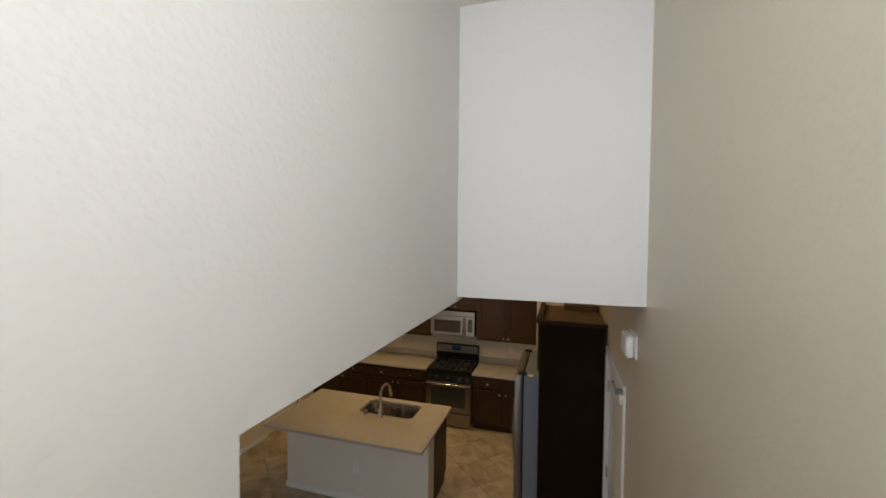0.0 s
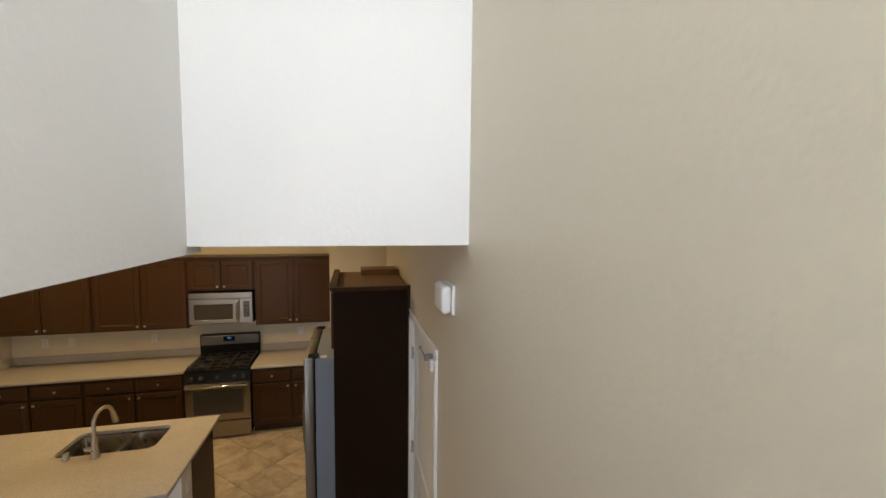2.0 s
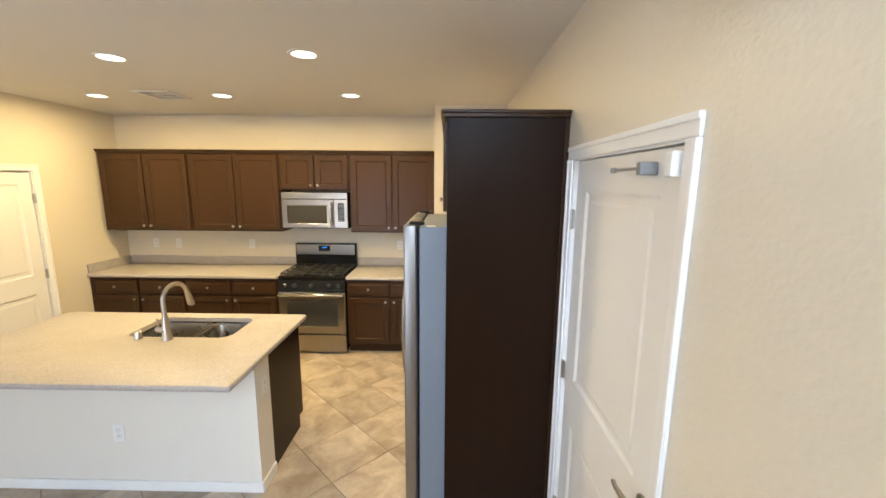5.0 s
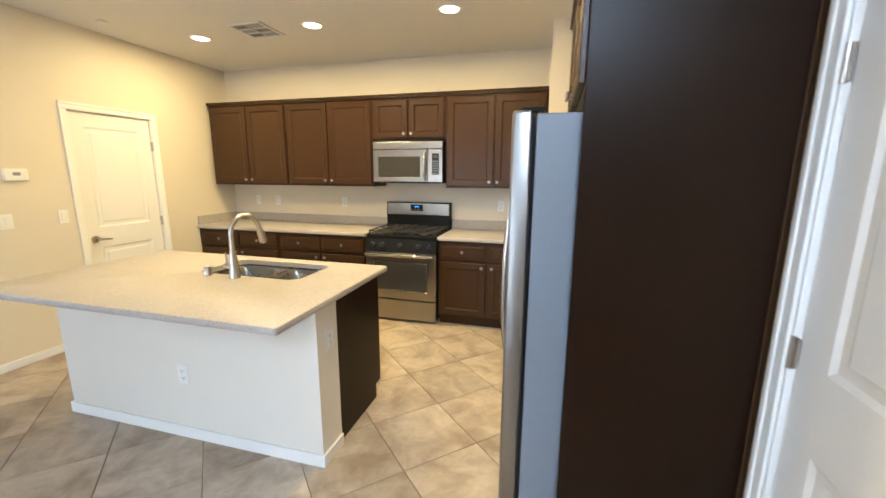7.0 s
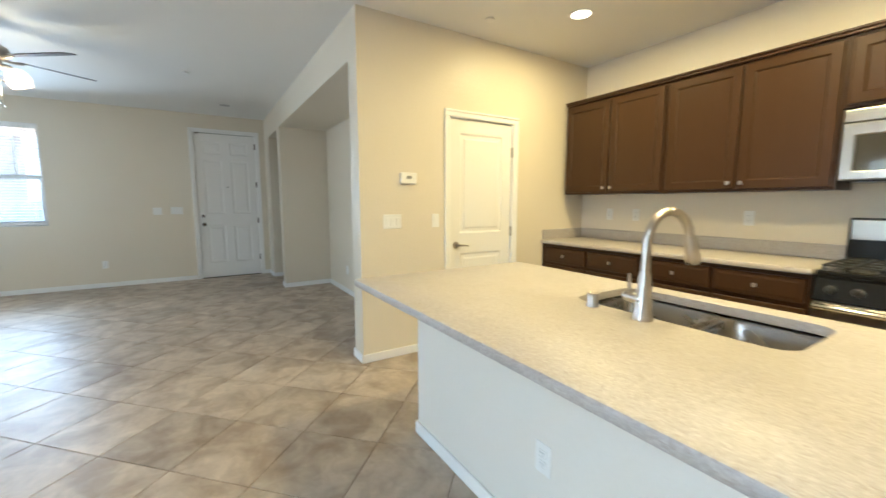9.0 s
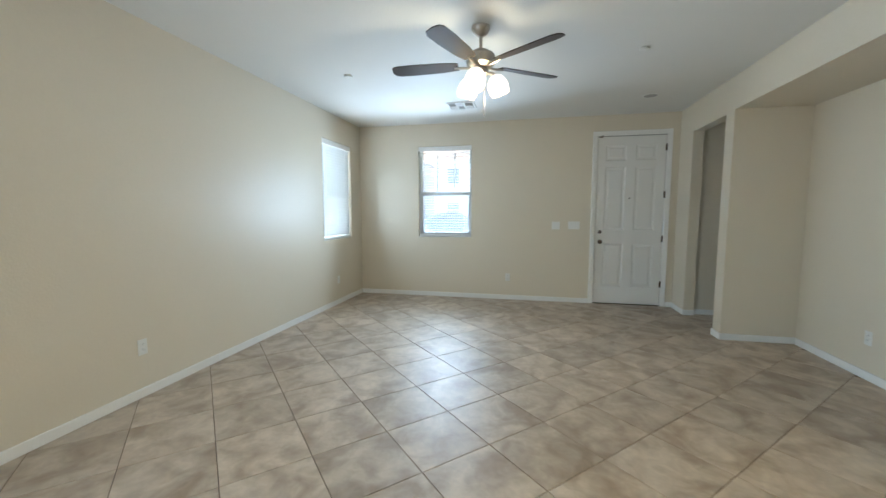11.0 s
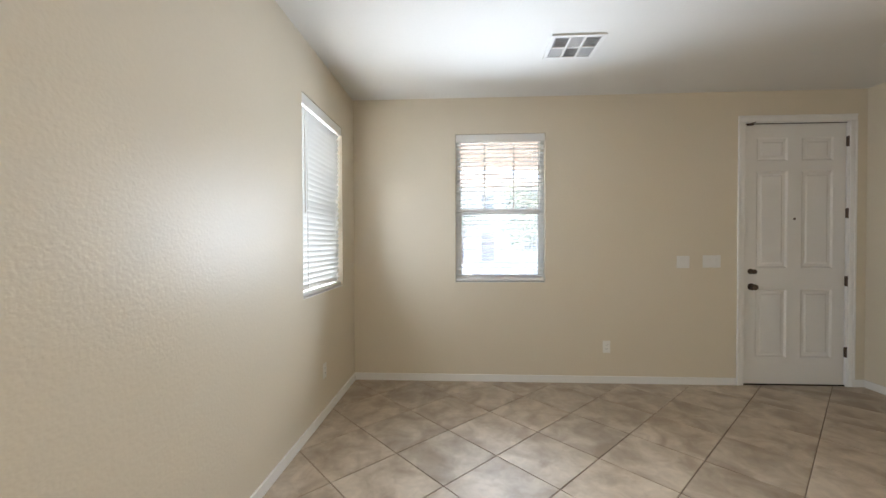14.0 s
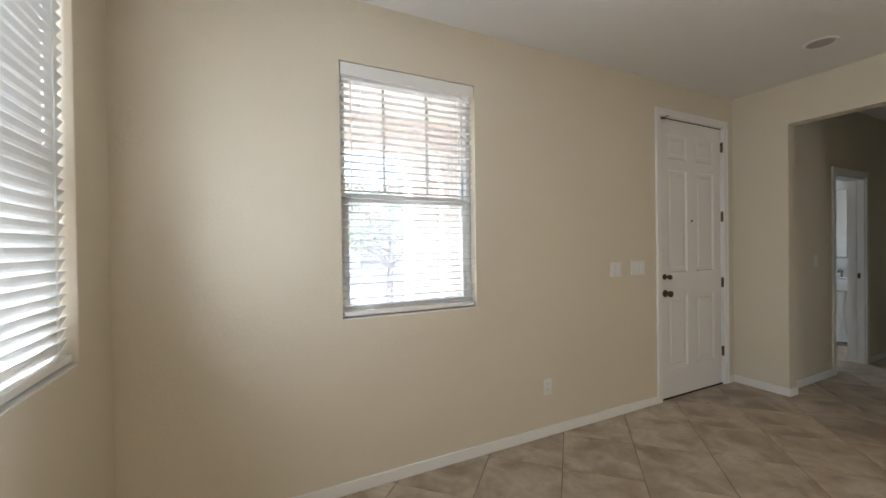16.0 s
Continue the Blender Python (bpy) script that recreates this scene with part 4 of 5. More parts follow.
# ---- kitchen: range ----
def build_range():
    w = 0.757
    g = thing("gas_range", pose(-2.080, 5.925, 0), "stainless steel gas range with a black cooktop", "stove")
    part("body", boxes((0.004, 0.03, 0.04, w - 0.004, 0.62, 0.885), bevel=0.004), BLACK, g)
    part("drawer", boxes((0.004, 0.0, 0.030, w - 0.004, 0.03, 0.238), bevel=0.006), STEEL, g)
    door = part("oven_door", panelled(bmesh.new(), 0.004, 0.25, w - 0.004, 0.735, -0.006, 0.036, [(0.085, 0.335, w - 0.085, 0.645)], slope=0.004, depth=0.003, chamfer=0.006), STEEL, g)
    bm = boxes((0.089, -0.007, 0.339, w - 0.089, 0.006, 0.641), bevel=0.012, seg=3)
    part("window", bm, DARK_GLASS, door, "dark oven window")
    bm = tube(bmesh.new(), [(0.02, -0.05, 0.715)] + [(0.02 + (w - 0.04) * k / 8, -0.053, 0.715) for k in range(1, 8)] + [(w - 0.02, -0.05, 0.715)], 0.017)
    for x in (0.05, w - 0.05):
        rod(bm, (x, -0.05, 0.715), (x, -0.004, 0.70), 0.011)
    part("handle", bm, CHROME, door, "stainless towel-bar handle", True)
    bm = bmesh.new()
    v = [(-0.008, 0.75), (0.03, 0.868), (0.09, 0.868), (0.09, 0.75)]
    l0 = [bm.verts.new((0.002, y, z)) for y, z in v]
    l1 = [bm.verts.new((w - 0.002, y, z)) for y, z in v]
    bridge(bm, l0, l1)
    bm.faces.new(l0[::-1])
    bm.faces.new(l1)
    part("control_panel", bm, BLACK, g)
    for x in (0.075, 0.185, 0.378, 0.572, 0.682):
        m = Matrix.Translation((x, 0.008, 0.808)) @ pose(0, 0, 0, 90 - 18)
        bm = lathe(bmesh.new(), [(0.027, 0), (0.027, 0.008), (0.021, 0.012), (0.019, 0.034), (0.014, 0.038)], m, 18)
        box(bm, x - 0.004, -0.036, 0.796, x + 0.004, -0.024, 0.836, bevel=0.002, seg=1)
        part("knob", bm, KNOB, g, smooth=True)
    part("cooktop", boxes((0.0, 0.025, 0.885, w, 0.585, 0.912), bevel=0.008), BLACK, g)
    for x, y in ((0.17, 0.17), (0.17, 0.43), (0.585, 0.17), (0.585, 0.43), (0.378, 0.30)):
        bm = lathe(bmesh.new(), [(0.062, 0.911), (0.05, 0.918), (0.045, 0.926), (0.036, 0.928), (0.034, 0.936), (0.005, 0.938)], Matrix.Translation((x, y, 0)), 20)
        part("burner", bm, IRON, g, smooth=True)
    for x0, x1 in ((0.02, 0.262), (0.268, 0.49), (0.496, 0.737)):
        bm = bmesh.new()
        for y in (0.045, 0.165, 0.30, 0.435, 0.555):
            box(bm, x0, y - 0.006, 0.938, x1, y + 0.006, 0.950, bevel=0.002, seg=1)
        for x in (x0 + 0.006, (x0 + x1) / 2, x1 - 0.006):
            box(bm, x - 0.006, 0.045, 0.938, x + 0.006, 0.555, 0.9505, bevel=0.002, seg=1)
        for x in (x0 + 0.008, x1 - 0.008):
            for y in (0.05, 0.55):
                box(bm, x - 0.006, y - 0.006, 0.911, x + 0.006, y + 0.006, 0.94)
        part("grate", bm, IRON, g, "black cast-iron grate")
    bg = part("backguard", boxes((0.0, 0.565, 0.905, w, 0.648, 1.205), bevel=0.008), BLACK, g)
    part("fascia", boxes((0.014, 0.556, 1.065, w - 0.014, 0.5655, 1.192), bevel=0.004), STEEL, bg, "stainless backguard fascia")
    part("clock_panel", boxes((0.295, 0.552, 1.108, 0.440, 0.557, 1.180), bevel=0.002), BLACK, bg)
    bm = bmesh.new()
    for k, x in enumerate((0.345, 0.357, 0.373, 0.385)):
        box(bm, x, 0.5505, 1.148, x + 0.008, 0.5518, 1.164)
    part("clock_digits", bm, BLUE_GLOW, bg, "glowing blue clock digits")
    bm = bmesh.new()
    for k in range(8):
        box(bm, 0.305 + 0.016 * k, 0.5505, 1.120, 0.314 + 0.016 * k, 0.5518, 1.124)
    part("key_marks", bm, GREY_PLASTIC, bg)
    for x in (0.05, w - 0.05):
        for y in (0.08, 0.58):
            part("foot", rod(bmesh.new(), (x, y, 0), (x, y, 0.042), 0.015), BLACK, g)


build_range()


def build_microwave():
    w, h, d = 0.76, 0.42, 0.385
    g = thing("microwave", pose(-2.093, 6.19, 1.422), "stainless over-the-range microwave under the wall cabinet", "microwave")
    part("body", boxes((0.002, 0.02, 0.004, w - 0.002, d - 0.002, h), bevel=0.003), BLACK, g)
    bm = boxes((0, 0, h - 0.075, w, 0.021, h), bevel=0.006)
    part("vent_panel", bm, STEEL, g, "stainless top grille")
    door = part("microwave_door", panelled(bmesh.new(), 0, 0.012, 0.6, h - 0.078, -0.004, 0.026, [(0.055, 0.06, 0.525, 0.275)], slope=0.006, depth=0.004, chamfer=0.006), STEEL, g)
    part("window", boxes((0.061, -0.003, 0.066, 0.519, 0.006, 0.269), bevel=0.002, seg=1), DARK_GLASS, door, "dark smoked window")
    bm = tube(bmesh.new(), [(0.573, -0.012, 0.035), (0.573, -0.035, 0.075), (0.573, -0.042, 0.17), (0.573, -0.035, 0.265), (0.573, -0.012, 0.305)], [0.010, 0.012, 0.012, 0.012, 0.010], 12)
    part("handle", bm, CHROME, door, "curved stainless handle", True)
    cp = part("control_panel", boxes((0.603, -0.004, 0.012, w, 0.021, h - 0.078), bevel=0.006), STEEL, g)
    part("keypad", boxes((0.648, -0.007, 0.09, 0.722, -0.003, 0.30), bevel=0.003), BLACK, cp, "black keypad with pale keys")
    bm = bmesh.new()
    for r in range(6):
        for c in range(3):
            box(bm, 0.656 + 0.021 * c, -0.0085, 0.10 + 0.024 * r, 0.670 + 0.021 * c, -0.006, 0.108 + 0.024 * r)
    part("keys", bm, GREY_PLASTIC, cp)
    part("display", boxes((0.655, -0.0085, 0.255, 0.715, -0.006, 0.285)), DARK_GLASS, cp)
    part("underside_vent", boxes((0.05, 0.06, 0.0, w - 0.05, d - 0.05, 0.006)), GREY_PLASTIC, g)


build_microwave()


def build_fridge():
    w, h, d = 0.905, 1.745, 0.79
    f = thing("refrigerator", pose(-0.412, 4.652, 0, 0, 0, -90), "stainless side-by-side refrigerator with grey sides", "refrigerator")
    part("body", boxes((0.004, 0.085, 0.03, w - 0.004, d, h - 0.012), bevel=0.006), FRIDGE_GREY, f, "smooth grey painted cabinet")
    for a, b, nm in ((0.0, 0.385, "freezer_door"), (0.391, w, "fridge_door")):
        door = part(nm, boxes((a, 0.0, 0.065, b, 0.072, h), bevel=0.012, seg=3), STEEL_V, f, "stainless door", True)
        part("gasket", boxes((a + 0.012, 0.072, 0.075, b - 0.012, 0.086, h - 0.02)), BLACK, door)
        x = (b - 0.042) if nm == "freezer_door" else (a + 0.042)
        pts, rad = [], []
        for k in range(15):
            u = k / 14
            pts.append((x, -0.006 - 0.052 * math.sin(math.pi * u) ** 0.55, 0.52 + 0.93 * u))
            rad.append(0.012 + 0.004 * math.sin(math.pi * u))
        part("handle", tube(bmesh.new(), pts, rad, 12), CHROME, door, "long bowed stainless handle", True)
    part("sticker", boxes((w - 0.085, 0.12, h - 0.0118, w - 0.02, 0.17, h - 0.0108)), PLASTIC, f, "small white paper label on top")
    part("toe_grille", boxes((0.02, 0.05, 0.02, w - 0.02, 0.085, 0.062), bevel=0.004), GREY_PLASTIC, f)
    for x in (0.05, w - 0.05):
        part("hinge_cover", boxes((x - 0.03, 0.03, h - 0.004, x + 0.03, 0.11, h + 0.012), bevel=0.006), BLACK, f)
        part("foot", rod(bmesh.new(), (x, 0.1, 0), (x, 0.1, 0.032), 0.022), BLACK, f)
        part("rear_foot", rod(bmesh.new(), (x, d - 0.08, 0), (x, d - 0.08, 0.032), 0.022), BLACK, f)


build_fridge()

ep = thing("end_panel", pose(-0.182, 3.675, 0), "tall dark espresso panel closing the side of the fridge", "panel")
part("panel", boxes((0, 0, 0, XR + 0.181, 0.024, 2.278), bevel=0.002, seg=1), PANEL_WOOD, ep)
part("edge_strip", boxes((XR + 0.162, -0.010, 0, XR + 0.181, -0.0005, 2.278), bevel=0.002, seg=1), WOOD, ep)
bm = boxes((-0.02, -0.02, 2.278, XR + 0.181, 0.024, 2.296), bevel=0.003)
box(bm, -0.032, -0.03, 2.296, XR + 0.181, 0.024, 2.312, bevel=0.004)
part("crown", bm, WOOD, ep)
fc = wall_cabinet("wall_cabinet", pose(-0.182, 4.70, 1.80, 0, 0, -90), 0.998, 2.278 - 1.80, 0.588, "espresso-stained cabinet bridging over the refrigerator", "upper kitchen cabinets", crown_ends=(1, 0), crown_back=0.022)
PLY = material("bare_plywood", (0.34, 0.22, 0.12), 0.7, second=(0.26, 0.16, 0.085), scale=2, fine=30, stretch=(0.6, 6, 6))
part("top_board", boxes((0.004, 0.024, 0.4785, 0.994, 0.584, 0.486), bevel=0.002), PLY, fc, "bare plywood top of the cabinet")
ob = tagged(link("wood_offcut", boxes((0.045, 4.42, 2.288, 0.395, 4.66, 2.345), bevel=0.003), PLY), "bare plywood offcut lying on the fridge cabinet", "board")
ep2 = thing("end_panel", pose(-0.182, 4.702, 0), "dark espresso panel on the far side of the fridge", "panel")
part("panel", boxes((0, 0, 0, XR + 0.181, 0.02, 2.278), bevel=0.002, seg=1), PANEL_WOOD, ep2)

# ---- island ----
IX0, IX1 = -3.17, -1.345
isl = thing("kitchen_island", pose(0, 0, 0), "kitchen island with a painted half wall and dark cabinets behind", "island")
part("half_wall", union([(IX0, 3.90, 0, IX1, 4.090, 0.879)], [(2, IX1, 3.90), (2, IX0, 3.90)], 0.028), ISLAND_WALL, isl, "off-white painted half wall", True)
bm = boxes((IX0 - B, 3.90 - B, 0, IX1 + B, 3.90, 0.07), (IX1, 3.90, 0, IX1 + B, 4.089, 0.07), (IX0 - B, 3.90, 0, IX0, 4.089, 0.07), bevel=0.004)
part("baseboard", bm, TRIM, isl)
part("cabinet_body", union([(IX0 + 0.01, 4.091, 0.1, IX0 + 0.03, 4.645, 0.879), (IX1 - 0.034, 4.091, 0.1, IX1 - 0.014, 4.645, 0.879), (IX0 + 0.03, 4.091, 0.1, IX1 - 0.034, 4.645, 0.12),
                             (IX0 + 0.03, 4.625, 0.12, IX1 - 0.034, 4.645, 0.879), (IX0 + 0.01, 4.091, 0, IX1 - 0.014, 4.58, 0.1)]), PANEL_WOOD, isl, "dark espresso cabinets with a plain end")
for k in range(4):
    xa = IX0 + 0.02 + k * 0.445
    bm = panelled(bmesh.new(), xa, 0.125, xa + 0.425, 0.85, -0.02, 0.019, [(xa + 0.06, 0.185, xa + 0.365, 0.79)], slope=0.011, depth=0.010)
    bmesh.ops.rotate(bm, verts=bm.verts, cent=((IX0 + IX1) / 2, 0, 0), matrix=Matrix.Rotation(math.pi, 3, "Z"))
    bmesh.ops.translate(bm, verts=bm.verts, vec=(0, 4.647, 0))
    part("cabinet_door", bm, WOOD, isl)
it = thing("island_countertop", pose(0, 0, 0), "speckled beige quartz island top with a sink cut-out", "countertop", "kitchen countertops")
part("slab", slab_top(-3.225, 3.56, -1.30, 4.69, 0.881, TOP, 0.018, 0.011, (-2.375, 4.195, -1.660, 4.585)), QUARTZ, it, smooth=True)

sk = thing("sink", pose(0, 0, 0), "double-bowl undermount stainless steel sink", "sink")
for x0, x1 in ((-2.375, -1.990), (-1.966, -1.660)):
    bm = bmesh.new()
    rr = []
    for inset, z in ((-0.012, 0.874), (0.004, 0.872), (0.010, 0.86), (0.022, 0.72), (0.045, 0.698), (0.10, 0.694)):
        rr.append([bm.verts.new((p[0], p[1], z)) for p in loop_rect(x0 + inset, 4.195 + inset, x1 - inset, 4.585 - inset, 0.06 if inset < 0.05 else 0.05)])
    for a, b in zip(rr, rr[1:]):
        bridge(bm, b, a)
    bm.faces.new(rr[-1])
    part("bowl", bm, SINK, sk, smooth=True)
    part("drain", lathe(bmesh.new(), [(0.05, 0.6945), (0.045, 0.699), (0.035, 0.699), (0.03, 0.695), (0.004, 0.695)], Matrix.Translation(((x0 + x1) / 2, 4.40, 0)), 20), CHROME, sk, smooth=True)
part("divider", boxes((-1.994, 4.200, 0.80, -1.962, 4.580, 0.8745), bevel=0.010, seg=3), SINK, sk)


def build_faucet():
    x, y = -2.044, 4.15
    f = thing("faucet", pose(x, y, TOP, 0, 0, -12), "brushed nickel pull-down kitchen faucet with a high arc", "faucet")
    bm = lathe(bmesh.new(), [(0.034, 0), (0.034, 0.008), (0.027, 0.03), (0.023, 0.11), (0.017, 0.16)], seg=20)
    part("base", bm, NICKEL, f, smooth=True)
    pts = [(0, 0, 0.15), (0, 0, 0.255)]
    for k in range(1, 13):
        a = math.pi * k / 12 * 0.93
        pts.append((0, 0.095 - 0.095 * math.cos(a), 0.255 + 0.105 * math.sin(a)))
    part("neck", tube(bmesh.new(), pts, 0.0145), NICKEL, f, smooth=True)
    a = pts[-1]
    part("spray_head", tube(bmesh.new(), [a, (0, a[1] + 0.012, a[2] - 0.04), (0, a[1] + 0.024, a[2] - 0.085), (0, a[1] + 0.028, a[2] - 0.10)], [0.016, 0.021, 0.024, 0.021]), NICKEL, f, smooth=True)
    bm = rod(bmesh.new(), (-0.015, 0, 0.065), (-0.075, 0, 0.065), 0.019, 0.017, 14)
    tube(bm, [(-0.060, 0, 0.07), (-0.060, -0.002, 0.105), (-0.061, -0.004, 0.145)], [0.007, 0.006, 0.005], 8)
    part("lever", bm, NICKEL, f, smooth=True)
    sd = thing("soap_dispenser", pose(-2.243, 4.155, TOP), "small brushed nickel cap beside the faucet", "soap dispenser")
    part("body", lathe(bmesh.new(), [(0.024, 0), (0.024, 0.005), (0.021, 0.01), (0.021, 0.042), (0.018, 0.047)], seg=18), NICKEL, sd, smooth=True)
    part("cap", lathe(bmesh.new(), [(0.0225, 0.0475), (0.0225, 0.052), (0.016, 0.056)], seg=18), NICKEL, sd, smooth=True)


build_faucet()

# ---- electrical plates ----
def outlet(m, label, group="outlets", wide=0.072, high=0.116):
    o = thing("outlet", m, label, "outlet", group)
    part("plate", boxes((-wide / 2, -0.006, -high / 2, wide / 2, -0.0005, high / 2), bevel=0.003), PLASTIC, o)
    for z in (-0.02, 0.02):
        sock = part("socket", boxes((-0.017, -0.0085, z - 0.014, 0.017, -0.006, z + 0.014), bevel=0.004), PLASTIC, o)
        part("slots", boxes((-0.008, -0.0095, z - 0.002, -0.005, -0.0085, z + 0.007), (0.005, -0.0095, z - 0.002, 0.008, -0.0085, z + 0.007), (-0.002, -0.0095, z - 0.009, 0.002, -0.0085, z - 0.006)), GREY_PLASTIC, sock)
    return o


def switch(m, gangs, label):
    o = thing("light_switch", m, label, "light switch", "wall switches")
    w = 0.072 + 0.046 * (gangs - 1)
    part("plate", boxes((-w / 2, -0.006, -0.058, w / 2, -0.0005, 0.058), bevel=0.003), PLASTIC, o)
    for k in range(gangs):
        x = (k - (gangs - 1) / 2) * 0.046
        bm = boxes((x - 0.0165, -0.009, -0.033, x + 0.0165, -0.006, 0.033), bevel=0.002)
        box(bm, x - 0.0155, -0.0115, 0.001, x + 0.0155, -0.0088, 0.032, bevel=0.001, seg=1)
        part("rocker", bm, PLASTIC, o)
    return o


E = 90
outlet(pose(XF, 1.635, 0.35, 0, 0, E), "white duplex outlet low on the front wall")
switch(pose(XF, 2.34, 1.16, 0, 0, E), 2, "white double rocker switch beside the front door")
switch(pose(XF, 2.60, 1.165, 0, 0, E), 3, "white triple rocker switch beside the front door")
outlet(pose(-5.212, YS, 0.372, 0, 0, 180), "white duplex outlet low on the long wall")
outlet(pose(-8.243, YS, 0.362, 0, 0, 180), "white duplex outlet under the side window")
for x in (-6.73, -6.30, -5.90):
    outlet(pose(x, NICHE[2], 0.34), "white plate low in the niche", "niche plates")
switch(pose(XG, 4.247, 1.147, 0, 0, E), 3, "white triple rocker switch near the wall corner")
switch(pose(XG, 4.655, 1.147, 0, 0, E), 1, "white single rocker switch beside the door")
for x in (-3.89, -3.60, -2.66, -0.78):
    outlet(pose(x, YB, 1.18), "white plate above the backsplash", "backsplash outlets")
outlet(pose(-2.225, 3.90, 0.40), "white duplex outlet low on the island")
outlet(pose(IX1, 4.008, 0.676, 0, 0, E), "white outlet on the end of the island")
switch(pose(HALL[0] - 0.07, 4.66, 1.17, 0, 0, E), 1, "white rocker switch in the dim hall")

th = thing("thermostat", pose(XG, 4.39, 1.500, 0, 0, E), "white wall thermostat with a small screen", "thermostat")
part("case", boxes((-0.074, -0.028, -0.046, 0.074, -0.0005, 0.046), bevel=0.008), PLASTIC, th)
part("screen", boxes((-0.022, -0.0295, -0.006, 0.024, -0.0275, 0.018)), GREY_PLASTIC, th)
part("buttons", boxes((0.042, -0.0305, -0.005, 0.06, -0.0275, 0.01), (0.042, -0.0305, -0.03, 0.06, -0.0275, -0.015), bevel=0.001, seg=1), PLASTIC, th)

al = thing("alarm_siren", pose(XR, 2.385, 2.475, 0, 0, -90), "white plastic siren box high on the stair wall", "alarm siren")
part("base", boxes((-0.090, -0.014, -0.067, 0.090, -0.0005, 0.067), bevel=0.005), PLASTIC, al)
part("cover", boxes((-0.088, -0.062, -0.065, 0.088, -0.0145, 0.065), bevel=0.022, seg=6), PLASTIC, al, smooth=True)

# ---- ceiling fixtures ----
def recessed(x, y, lit):
    r = thing("recessed_light", pose(x, y, CEIL), "lit round recessed ceiling light" if lit else "round recessed ceiling light, switched off", "recessed light", "recessed lights")
    part("trim", lathe(bmesh.new(), [(0.072, -0.0005), (0.074, -0.006), (0.092, -0.006), (0.098, -0.001)], caps=False, seg=32), TRIM, r, smooth=True)
    part("lens", lathe(bmesh.new(), [(0.0735, -0.0045), (0.04, -0.0075), (0.003, -0.008)], seg=28), CAN_GLOW if lit else CAN_OFF, r, smooth=True)


for cx, cy in CANS:
    recessed(cx, cy, True)
recessed(-0.082, 2.665, False)
recessed(-8.19, 3.333, False)

sm = thing("smoke_detector", pose(-0.633, 2.808, CEIL), "round white smoke detector on the ceiling", "smoke detector")
part("base", lathe(bmesh.new(), [(0.075, -0.0005), (0.075, -0.012), (0.07, -0.014)], seg=28), PLASTIC, sm, smooth=True)
part("cover", lathe(bmesh.new(), [(0.064, -0.0142), (0.064, -0.026), (0.056, -0.040), (0.03, -0.047), (0.004, -0.048)], seg=28), PLASTIC, sm, smooth=True)


def sprinkler(x, y):
    o = thing("sprinkler_cap", pose(x, y, CEIL), "small flat white fire-sprinkler cap", "sprinkler", "sprinkler caps")
    part("cap", lathe(bmesh.new(), [(0.03, -0.0005), (0.03, -0.004), (0.04, -0.008), (0.041, -0.013), (0.036, -0.016), (0.003, -0.0165)], seg=24), PLASTIC, o, smooth=True)


for x, y in ((-6.785, 0.125), (-6.70, 2.873), (-3.91, 4.96)):
    sprinkler(x, y)


def vent(name, x0, y0, x1, y1, label, split):
    v = thing(name, pose((x0 + x1) / 2, (y0 + y1) / 2, CEIL), label, "air vent", "ceiling vents")
    hx, hy = (x1 - x0) / 2, (y1 - y0) / 2
    f = 0.028
    part("backing", boxes((-hx + f, -hy + f, -0.004, hx - f, hy - f, -0.001)), GREY_PLASTIC, v)
    part("frame", boxes((-hx, -hy, -0.012, -hx + f, hy, -0.0005), (hx - f, -hy, -0.012, hx, hy, -0.0005), (-hx + f, -hy, -0.012, hx - f, -hy + f, -0.0005), (-hx + f, hy - f, -0.012, hx - f, hy, -0.0005), bevel=0.003), TRIM, v)
    part("divider", boxes((-0.007, -hy + f, -0.012, 0.007, hy - f, -0.004)), TRIM, v)
    for k in (-1, 1):
        yy = k * (hy - f) / 3
        part("divider", boxes((-hx + f, yy - 0.007, -0.0118, hx - f, yy + 0.007, -0.004)), TRIM, v)
    n = 9
    for col in range(3):
        ya, yb = -hy + f + col * (2 * (hy - f)) / 3, -hy + f + (col + 1) * (2 * (hy - f)) / 3
        for side in (0, 1):
            xa, xb = ((-hx + f, -0.007), (0.007, hx - f))[side]
            along_x = (col + side) % 2 == split
            for k in range(6):
                u = (k + 0.5) / 6
                bm = bmesh.new()
                if along_x:
                    yy = ya + 0.008 + u * (yb - ya - 0.016)
                    box(bm, xa, yy - 0.006, -0.0105, xb, yy + 0.006, -0.0095)
                    bmesh.ops.rotate(bm, verts=bm.verts, cent=(0, yy, -0.01), matrix=Matrix.Rotation(radians(32), 3, "X"))
                else:
                    xx = xa + u * (xb - xa)
                    box(bm, xx - 0.006, ya + 0.008, -0.0105, xx + 0.006, yb - 0.008, -0.0095)
                    bmesh.ops.rotate(bm, verts=bm.verts, cent=(xx, 0, -0.01), matrix=Matrix.Rotation(radians(32), 3, "Y"))
                part("slat", bm, TRIM, v)


vent("ceiling_vent", -8.305, 0.875, -7.965, 1.24, "white louvred air vent in the living room ceiling", 0)
vent("ceiling_vent", -2.98, 5.285, -2.65, 5.625, "white louvred air vent in the kitchen ceiling", 1)

# ---- ceiling fan ----
FAN = (-6.03, 1.57)


